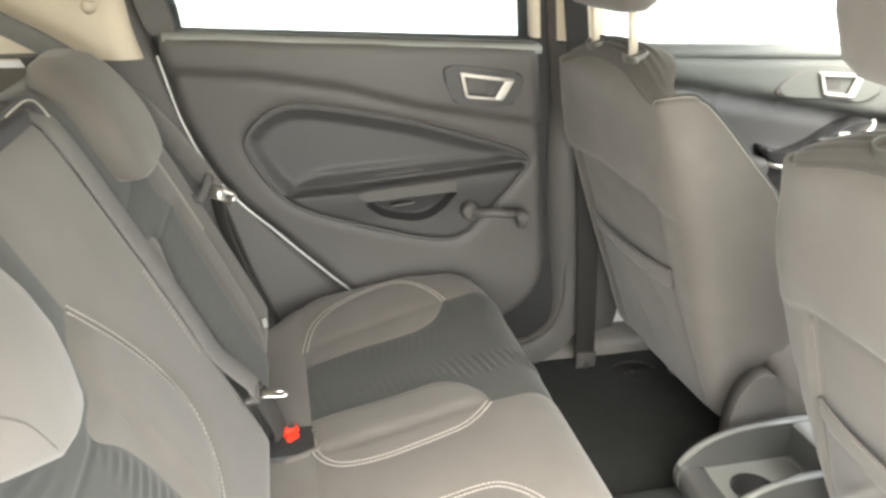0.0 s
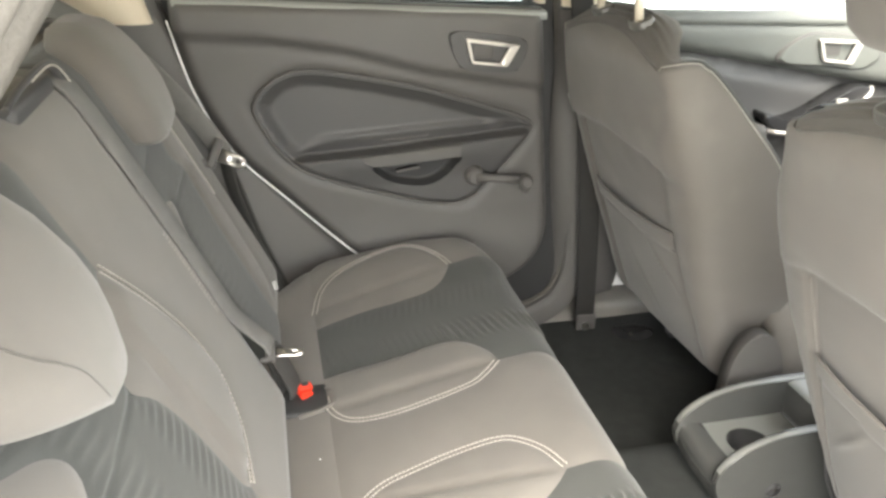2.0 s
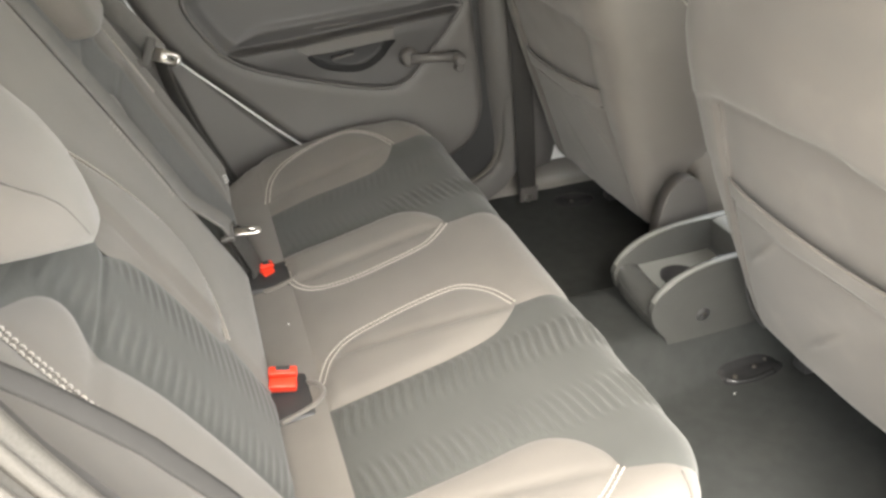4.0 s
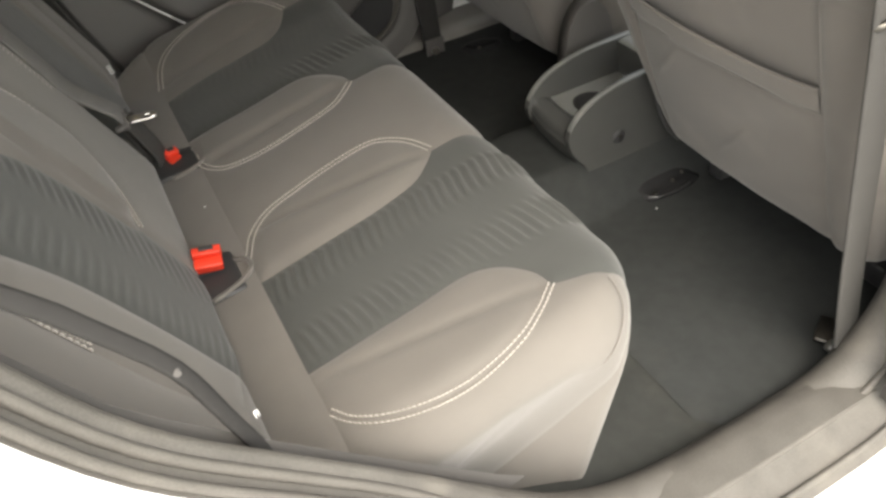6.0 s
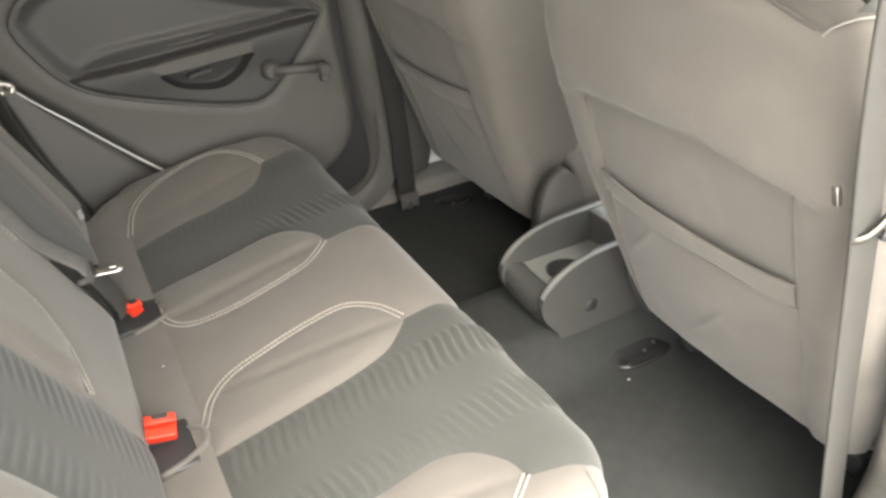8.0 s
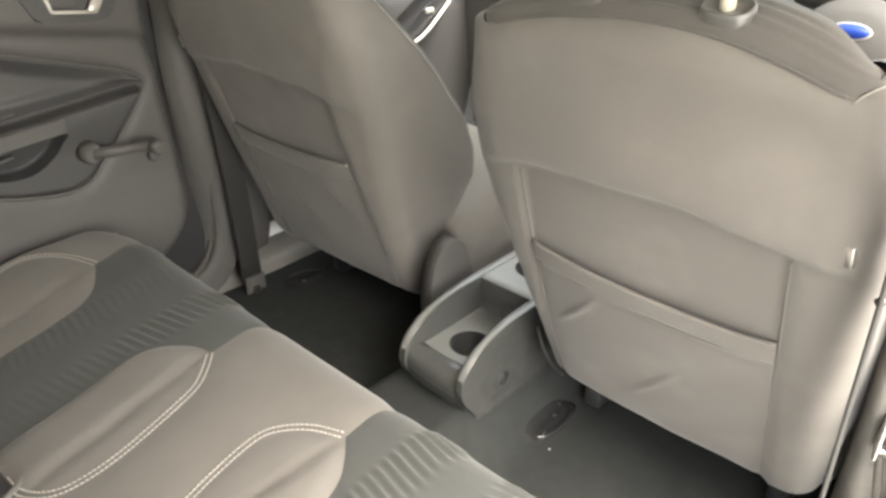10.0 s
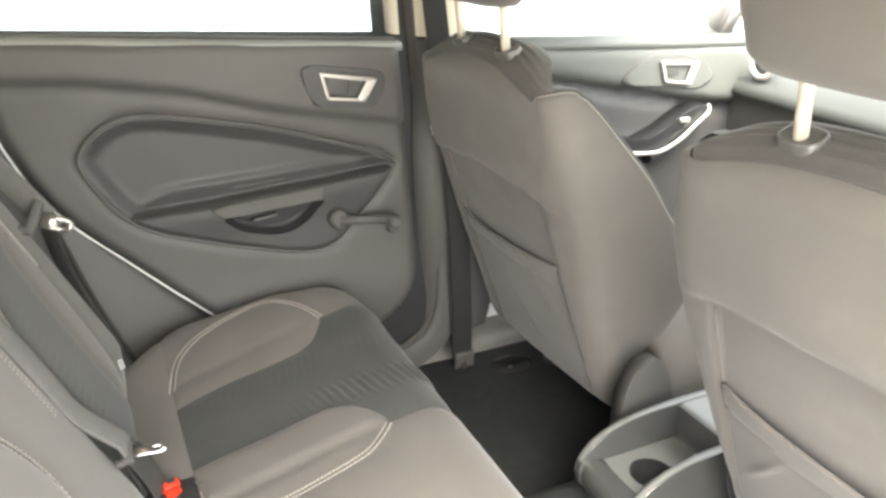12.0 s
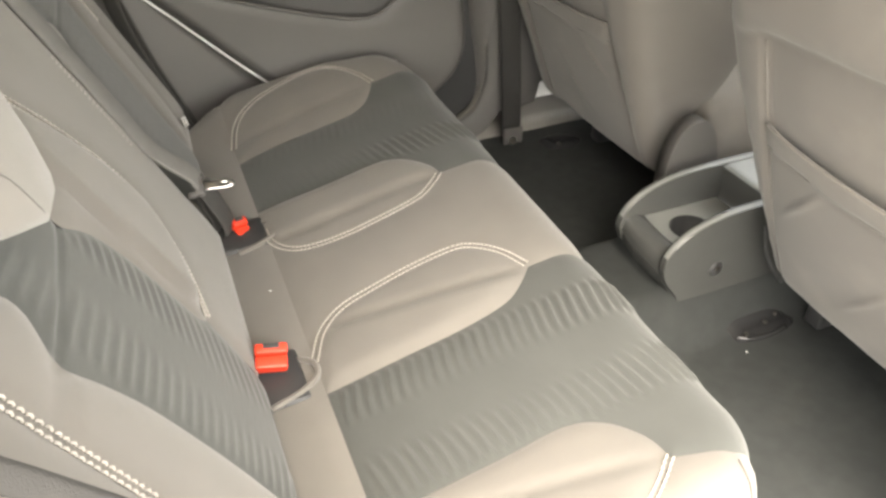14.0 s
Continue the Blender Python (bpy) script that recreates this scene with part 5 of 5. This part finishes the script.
def outer_rear_belt(side, tongue):
    b = thing("seat_belt", "dark grey rear seat belt hanging down beside the backrest", "seat belt", group="rear seat belts")
    y = side
    path = [(-0.55, y * 0.572, 0.96), (-0.31, y * 0.582, 0.825), (-0.20, y * 0.580, 0.757), (-0.125, y * 0.576, 0.700), (-0.075, y * 0.574, 0.645), (-0.020, y * 0.568, 0.568), (0.012, y * 0.556, 0.520)]
    if side < 0:
        path = [(-0.55, -0.585, 0.96), (-0.20, -0.595, 0.80), (-0.07, -0.604, 0.712), (-0.004, -0.606, 0.637), (0.022, -0.606, 0.596), (0.054, -0.604, 0.534), (0.070, -0.602, 0.467), (0.094, -0.600, 0.353), (0.10, -0.598, 0.24)]
        # Near strap kept narrow and black: shade of the gap put in its colour.
        part("webbing", ribbon(curve(path, 0.02), (0.75, 0.85, 0.45), 0.013), WEBBING_DEEP_SHADE, b)
    else:
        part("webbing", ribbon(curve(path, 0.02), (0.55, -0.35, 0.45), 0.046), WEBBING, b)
        # Lower strands are darker: their shade is put in the colour.
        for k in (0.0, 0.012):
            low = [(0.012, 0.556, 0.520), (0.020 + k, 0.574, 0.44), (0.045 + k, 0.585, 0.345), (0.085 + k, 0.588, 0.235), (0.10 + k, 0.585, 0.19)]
            part("webbing", ribbon(curve(low, 0.02), (0.65, -0.75, 0.1), 0.034 if not k else 0.026), WEBBING_SHADED, b)
    if tongue:
        buckle_tongue(pose(0.010, y * 0.543, 0.520, 62, 22, -8) @ Matrix.Scale(1.15, 4), b)
    else:
        part("stop_button", tube([(0.054, -0.603, 0.534), (0.054, -0.609, 0.534)], 0.0028, 10), PLASTIC, b)
    return b


outer_rear_belt(1, True)
outer_rear_belt(-1, False)


def centre_belt():
    b = thing("seat_belt", "dark grey centre rear belt running down over the backrest", "seat belt", group="rear seat belts")
    path = []
    for z in (0.765, 0.74, 0.70, 0.64, 0.58, 0.52, 0.46, 0.41):
        x = backrest_at(0.10, z, -0.585, 0.150)[0]
        path.append((x + 0.012, 0.128 + 0.008 * smooth(z, 0.4, 0.6), z))
    path += [(0.072, 0.116, 0.368), (0.080, 0.112, 0.350)]
    part("webbing", ribbon(curve([(-0.22, 0.125, 0.775)] + path, 0.02), (0.25, 1.0, 0.12), 0.034), WEBBING_LIT, b)
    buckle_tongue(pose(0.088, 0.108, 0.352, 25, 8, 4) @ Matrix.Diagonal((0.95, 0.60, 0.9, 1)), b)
    # Below the tongue the straps' shade is put in a darker webbing.
    part("webbing", ribbon(curve([(0.082, 0.112, 0.350), (0.094, 0.126, 0.31), (0.106, 0.14, 0.262), (0.10, 0.145, 0.22)], 0.015), (0.6, 0.8, 0.2), 0.030), WEBBING_SHADED, b)
    part("webbing", ribbon(curve([(0.076, 0.116, 0.356), (0.082, 0.140, 0.31), (0.092, 0.155, 0.262), (0.09, 0.16, 0.22)], 0.015), (0.6, 0.8, 0.2), 0.030), WEBBING_SHADED, b)
    guide = curve([(-0.158, -0.050, 0.772), (-0.156, 0.0, 0.782), (-0.152, 0.06, 0.790), (-0.150, 0.105, 0.789), (-0.148, 0.135, 0.776), (-0.140, 0.150, 0.750), (-0.136, 0.152, 0.735)], 0.01)
    part("belt_guide", tube(guide, 0.007, 8, squash=0.6), PLASTIC_IN, b, "plastic belt guide on the backrest's top")
    part("guide_edge", tube([(a + 0.006, c, e - 0.001) for a, c, e in guide[len(guide) // 3:]], 0.0013, 6), SATIN, b)
    part("guide_cover", box((0.030, 0.17, 0.030), (-0.166, 0.045, 0.760), 0.010, 3), PLASTIC_IN, b)


centre_belt()


def buckle(x, y, z, turn, label, lone):
    """A red-topped buckle standing in its slot at the back of the cushion."""
    b = thing("belt_buckle", label, "belt buckle", group="belt buckles")
    m = pose(x, y, z, 22, 8, turn)
    def bx(size, c, bev):
        k = box(size, c, bev, 3)
        bmesh.ops.transform(k, matrix=m, verts=k.verts)
        return k
    w = 0.038 if not lone else 0.024
    part("body", bx((w, 0.026, 0.075), (0, 0, -0.046), 0.004), PLASTIC_BLACK, b)
    part("button", joined(bx((w - 0.001, 0.016, 0.016), (0, -0.007, -0.010), 0.0025), bx((w, 0.013, 0.020), (0, 0.008, -0.006), 0.0025)), RED, b, "bright red release button")
    part("slot", bx((w * 0.50, 0.006, 0.005), (0, 0.0100, 0.0035), 0.0008), PLASTIC_BLACK, b)
    # a black plate for the shade in the cushion's slot, and its cloth lip
    part("pocket", box((0.085, w + 0.05, 0.012), (x - 0.010, y - 0.012, 0.240), 0.005), PLASTIC_BLACK, b)
    lip = curve([(x + 0.030, y + 0.012, 0.246), (x + 0.046, y - 0.005, 0.252), (x + 0.046, y - 0.028, 0.252), (x + 0.022, y - 0.045, 0.250), (x - 0.015, y - 0.056, 0.248)], 0.008)
    part("slot_lip", tube([(a_, b_, c_ - 0.004) for a_, b_, c_ in lip], 0.0038, 8), FABRIC, b)
    return b


buckle(0.106, -0.166, 0.273, -8, "red-topped belt buckle standing between cushion and backrest", False)
buckle(0.124, 0.142, 0.252, 20, "red-topped belt buckle half hidden under a belt strap", True)


def front_belt(side):
    b = thing("seat_belt", "dark grey front seat belt hanging along the door pillar", "seat belt", group="front seat belts")
    y = side * (0.604 if side < 0 else 0.592)
    path = [(0.640, y, 1.02), (0.668, y, 0.76), (0.715, y, 0.56), (0.757, y, 0.38), (0.800, y, 0.20), (0.834, y, 0.075), (0.842, y, 0.045)]
    if side > 0:
        path = [(0.690, y, 1.02), (0.733, y, 0.75), (0.763, y, 0.56), (0.787, y, 0.38), (0.802, y, 0.20), (0.809, y, 0.075), (0.811, y, 0.035)]
    # Near strap lighter than the far one: the light is put in the colour.
    part("webbing", ribbon(curve(path, 0.03), (1, -side * 0.12, 0.25), 0.046), WEBBING_SHADED if side < 0 else WEBBING_DEEP_SHADE, b)
    ax = 0.848 if side < 0 else 0.814
    part("anchor", box((0.050, 0.008, 0.042), (ax, side * (0.600 if side < 0 else 0.588), 0.035), 0.003), PLASTIC, b)
    part("bolt", tube([(ax - 0.003, side * 0.592, 0.026), (ax - 0.003, side * 0.579, 0.026)], 0.009, 8), METAL, b)
    loop = curve([(0.690, side * 0.604, 0.574), (0.702, side * 0.612, 0.578), (0.725, side * 0.614, 0.594), (0.752, side * 0.612, 0.616), (0.77, side * 0.61, 0.625)], 0.008)
    if side < 0:
        part("tongue", tube(loop, 0.0042, 8), DARK_STEEL, b, "steel belt tongue resting on the strap")
        part("stop_button", tube([(0.738, side * 0.606, 0.566), (0.738, side * 0.612, 0.566)], 0.006, 10), PLASTIC_BLACK, b)
        part("foot_bracket", box((0.046, 0.030, 0.012), (0, 0, 0), 0.004, m=pose(0.872, -0.556, 0.016, 0, -14, 30)), DARK_STEEL, b, "dull steel foot bracket")
        part("foot_cap", box((0.034, 0.016, 0.018), (0, 0, 0), 0.005, m=pose(0.850, -0.592, 0.044, 0, -20, 10)), MIDGREY, b)
    return b


front_belt(1)
front_belt(-1)

# ---------------------------------------------------------------- centre console
def console():
    c = thing("centre_console", "satin charcoal plastic console end with two cup holders", "console")
    near, far, inner_near, inner_far, base = -0.097, 0.046, -0.082, 0.030, 0.168

    # two upright sides with a curved nose
    profile = curve([(1.12, 0.236), (0.95, 0.236), (0.865, 0.2345), (0.82, 0.228), (0.78, 0.215), (0.755, 0.199), (0.739, 0.180), (0.733, 0.160), (0.736, 0.140), (0.745, 0.121), (0.768, 0.090), (0.776, 0.070)], 0.008) + [np.array((1.12, 0.055))]
    for y0, y1 in ((inner_near, near), (inner_far, far)):
        mid = (y0 + y1) / 2
        part("side_wall", joined(prism([tuple(q) for q in profile], mid, y1, lambda u, v, t: (u, t, v), 0.0055), prism([tuple(q) for q in profile], mid, y0, lambda u, v, t: (u, t, v), 0.0055)), CONSOLE_PLASTIC, c)
        rim = [q for q in profile[:-1] if q[1] > 0.172]
        # Pale strip: the rim's highlight put in the colour.
        part("rim", loft([[(u + 0.0, mid + k * 0.0066, v + 0.0018 - 0.0026 * abs(k) ** 2) for u, v in rim] for k in (-1, -0.5, 0, 0.5, 1)], False), CONSOLE_RIM_SHEEN, c, "upper edge with its bright sheen put in the colour")
    # rolled tail between them
    def nose(y):
        return 0.731 + 0.005 * ((y + 0.026) / 0.06) ** 2

    rows = []
    for y in np.linspace(inner_near - 0.001, inner_far + 0.001, 31):
        n = nose(y)
        e = smooth(y, 0.000, inner_far) + smooth(-y, 0.062, -inner_near)
        up = 0.004 * e
        rows.append([(n + 0.045, y, base), (n + 0.036, y, base + 0.002 + 0.5 * up), (n + 0.026, y, base + 0.003 + up), (n + 0.014, y, base + 0.002 + 0.9 * up), (n + 0.006, y, base - 0.003 + 0.7 * up), (n + 0.001, y, 0.152 + 0.3 * up), (n + 0.002, y, 0.138), (n + 0.010, y, 0.116), (n + 0.026, y, 0.092), (n + 0.038, y, 0.070)])
    part("tail", loft(rows, False), CONSOLE_PLASTIC, c)
    cup = [np.array((0.832 + 0.037 * math.cos(t), -0.030 + 0.037 * math.sin(t))) for t in np.linspace(0, 2 * math.pi, 32, endpoint=False)]
    tray = ring(line([(nose(y) + 0.0445, y) for y in np.linspace(inner_near, inner_far, 13)] + [(0.937, inner_far), (0.937, inner_near), (nose(inner_near) + 0.0445, inner_near)], 0.012))
    # Tray and deck carry their sheen as a paler colour.
    part("tray", panel(tray, lambda u, v: (u, v, base), 0.012, holes=[cup]), CONSOLE_SHEEN, c, "tray floor with reflected light put in its grey")
    hole = [np.array((1.02 + 0.040 * math.cos(t), -0.026 + 0.040 * math.sin(t))) for t in np.linspace(0, 2 * math.pi, 32, endpoint=False)]
    deck = ring(line([(0.930, inner_near), (0.930, inner_far), (1.12, inner_far), (1.12, inner_near), (0.930, inner_near)], 0.014))
    part("deck", panel(deck, lambda u, v: (u, v, 0.2355), 0.012, holes=[hole], relief=lambda u, v, d: -0.004 * (1 - smooth(u, 0.930, 0.938))), CONSOLE_SHEEN, c)
    across = np.linspace(inner_near, inner_far, 9)
    part("tray_end", loft([[(x, y, z) for y in across] for x, z in ((0.930, 0.2315), (0.929, 0.227), (0.933, 0.200), (0.936, base + 0.002), (0.932, base))], False), CONSOLE_PLASTIC, c)
    for rim, top in ((cup, base), (hole, 0.2355)):
        mid = np.mean(np.array(rim), 0)
        rows = [[(q[0], q[1], top) for q in rim], [tuple(np.r_[mid + (q - mid) * 0.96, top - 0.004]) for q in rim], [tuple(np.r_[mid + (q - mid) * 0.85, top - 0.060]) for q in rim]]
        bm = loft(rows, cap=False)
        bm.verts.ensure_lookup_table()
        bm.faces.new([bm.verts[i] for i in range(len(bm.verts) - len(rim), len(bm.verts))])
        part("cup_holder", bm, PLASTIC_BLACK, c)
    part("screw_hole", tube([(0.840, near + 0.001, 0.126), (0.840, near - 0.0015, 0.126), (0.840, near - 0.001, 0.126)], [0.014, 0.013, 0.009], 16), PLASTIC_BLACK, c)
    part("screw", tube([(0.842, near, 0.127), (0.842, near - 0.003, 0.127)], 0.0045, 6), DARK_STEEL, c)
    part("side_gaiter", box((0.35, 0.13, 0.14), (1.30, -0.026, 0.16), 0.02), PLASTIC_BLACK, c)
    part("brake_lever", tube([(1.06, 0.0, 0.262), (1.12, 0.0, 0.285), (1.27, 0.0, 0.27)], 0.014, 10), PLASTIC_BLACK, c)
    return c


console()

# ---------------------------------------------------------------- dashboard
def dashboard():
    d = thing("dashboard", "pale grey dashboard with round vents and a silver middle", "dashboard")
    prof = [(1.575, 0.585), (1.562, 0.600), (1.575, 0.622), (1.62, 0.655), (1.74, 0.69), (1.95, 0.70), (2.0, 0.66)]
    rows = [[(x + 0.05 * (abs(y) / 0.7) ** 2, y, z) for x, z in prof] for y in np.linspace(-0.69, 0.69, 30)]
    part("top_pad", loft(rows, False), DASH_GREY, d)
    low = [(1.64, 0.18), (1.60, 0.40), (1.585, 0.52), (1.578, 0.588)]
    rows = [[(x + 0.05 * (abs(y) / 0.7) ** 2, y, z) for x, z in low] for y in np.linspace(-0.69, 0.69, 30)]
    part("lower_panel", loft(rows, False), PLASTIC, d, "dark grey lower dashboard")
    part("glove_box_lid", box((0.02, 0.36, 0.16), (1.585, 0.38, 0.46), 0.012, 3), PLASTIC, d)
    part("centre_panel", box((0.13, 0.20, 0.32), (1.545, 0.0, 0.555), 0.03, 4), LIGHTGREY, d, "silver-grey centre stack")
    for y in (-0.072, 0.072):
        part("stack_trim", tube(curve([(1.490, y * 1.35, 0.40), (1.470, y * 1.35, 0.56), (1.468, y * 1.3, 0.66), (1.478, y * 1.0, 0.708), (1.500, y * 0.6, 0.722)], 0.02), 0.008, 8), SATIN, d)
        part("air_vent", box((0.030, 0.046, 0.062), (1.480, y * 0.8, 0.676), 0.008, 3), PLASTIC_BLACK, d)
        for k in range(3):
            part("slat", box((0.010, 0.044, 0.005), (1.464, y * 0.8, 0.658 + 0.018 * k), 0.001), LIGHTGREY, d)
    part("button_panel", box((0.012, 0.090, 0.034), (1.478, 0.0, 0.618), 0.005), MIDGREY, d)
    for k in range(4):
        part("button", box((0.006, 0.014, 0.012), (1.471, -0.030 + 0.020 * k, 0.618), 0.002), PLASTIC_BLACK, d)
    part("hazard_switch", tube([(1.482, 0.0, 0.684), (1.472, 0.0, 0.684)], 0.009, 12), PLASTIC, d)
    part("radio_panel", box((0.012, 0.13, 0.10), (1.480, 0.0, 0.515), 0.008), PLASTIC_BLACK, d)
    for y in (0.597, -0.597):
        ring_pts = [(1.62, y + 0.034 * math.cos(t), 0.678 + 0.034 * math.sin(t)) for t in np.linspace(0, 2 * math.pi, 24, endpoint=False)]
        part("vent_ring", tube(ring_pts, 0.008, 8, True), SATIN, d)
        part("air_vent", tube([(1.64, y, 0.678), (1.622, y, 0.678)], 0.031, 20), PLASTIC_BLACK, d)
    part("instrument_hood", box((0.16, 0.34, 0.08), (1.60, -0.352, 0.70), 0.035, 4), PLASTIC, d)
    w = thing("steering_wheel", "grey three-spoke steering wheel with a blue oval badge", "steering wheel")
    m = pose(1.40, -0.352, 0.64, 0, -66, 0)
    rim = [m @ Vector((0.185 * math.cos(t), 0.185 * math.sin(t), 0)) for t in np.linspace(0, 2 * math.pi, 48, endpoint=False)]
    part("rim", tube(rim, 0.015, 10, True), PLASTIC_BLACK, w)
    rows = []
    for k, h in ((0.3, -0.05), (0.9, -0.03), (1.0, 0.0), (0.9, 0.022), (0.55, 0.032), (0.05, 0.034)):
        rows.append([m @ Vector((0.075 * k * math.cos(t), 0.095 * k * math.sin(t), h)) for t in np.linspace(0, 2 * math.pi, 28, endpoint=False)])
    part("hub", loft(rows), PLASTIC, w)
    for a in (90, 270, 180):
        t = radians(a)
        p0, p1 = m @ Vector((0.07 * math.cos(t), 0.08 * math.sin(t), 0)), m @ Vector((0.18 * math.cos(t), 0.18 * math.sin(t), 0))
        part("spoke", tube([p0, p1], 0.022, 10, squash=0.5), SATIN, w)
    rows = []
    for k, h in ((1.0, 0.028), (1.0, 0.034), (0.85, 0.038), (0.1, 0.040)):
        rows.append([m @ Vector((0.012 * k * math.cos(t) + 0.01, 0.030 * k * math.sin(t), h)) for t in np.linspace(0, 2 * math.pi, 24, endpoint=False)])
    part("badge", loft(rows), BLUE, w, "plain blue oval badge")
    part("badge_rim", tube([m @ Vector((0.0125 * math.cos(t) + 0.01, 0.031 * math.sin(t), 0.034)) for t in np.linspace(0, 2 * math.pi, 24, endpoint=False)], 0.002, 6, True), SATIN, w)
    part("column", tube([m @ Vector((0, 0, -0.03)), m @ Vector((0, 0, -0.25))], 0.045, 14), PLASTIC_BLACK, w)


dashboard()

def screens():
    for name, rows, label in (("windscreen", [[(1.24, y, 1.075) for y in (-0.55, 0, 0.55)], [(1.95, y, 0.70) for y in (-0.66, 0, 0.66)]], "clear sloping windscreen"),
                              ("rear_screen", [[(-0.85, y, 1.04) for y in (-0.5, 0, 0.5)], [(-1.0, y, 0.72) for y in (-0.6, 0, 0.6)]], "clear rear screen in the tailgate")):
        bm = loft([[(x, y, z) for x, y, z in r] for r in rows], False)
        bmesh.ops.solidify(bm, geom=list(bm.faces), thickness=0.004)
        ob = tagged(part(name, bm, GLASS), label, "window", kind="structure")
        ob.visible_shadow = False


screens()

# ---------------------------------------------------------------- small things
def small_label(x, y, z, ry, rz, w, h, label):
    t = thing("sewn_label", label, "label")
    m = pose(x, y, z, 0, ry, rz)
    def bx(size, c):
        k = box(size, c, 0)
        bmesh.ops.transform(k, matrix=m, verts=k.verts)
        return k
    part("cloth", bx((0.002, w, h), (0, 0, 0)), PAPER, t)
    for i in range(3):
        part("print_bar", bx((0.001, w * 0.6, h * 0.11), (0.0016, 0, h * (i - 1) * 0.28)), PLASTIC_BLACK, t)


small_label(0.086, 0.440, 0.290, -25, -62, 0.008, 0.016, "tiny white label sewn on the backrest's lower edge")
small_label(0.089, -0.590, 0.441, -20, -75, 0.004, 0.006, "tiny white printed label at the backrest's foot")


def speck(x, y, z, r):
    bm = bmesh.new()
    bmesh.ops.create_icosphere(bm, subdivisions=1, radius=r)
    for v in bm.verts:
        v.co *= 1 + 0.35 * noise.noise(v.co * 900)
        v.co.z *= 0.5
    bmesh.ops.translate(bm, vec=(x, y, z), verts=bm.verts)
    tagged(part("lint", bm, PAPER), "tiny white speck of lint", "lint", group="specks of lint")


speck(0.133, -0.015, 0.2445, 0.0016)
speck(0.916, 0.540, 0.0125, 0.0028)
speck(0.86, -0.190, 0.012, 0.0022)
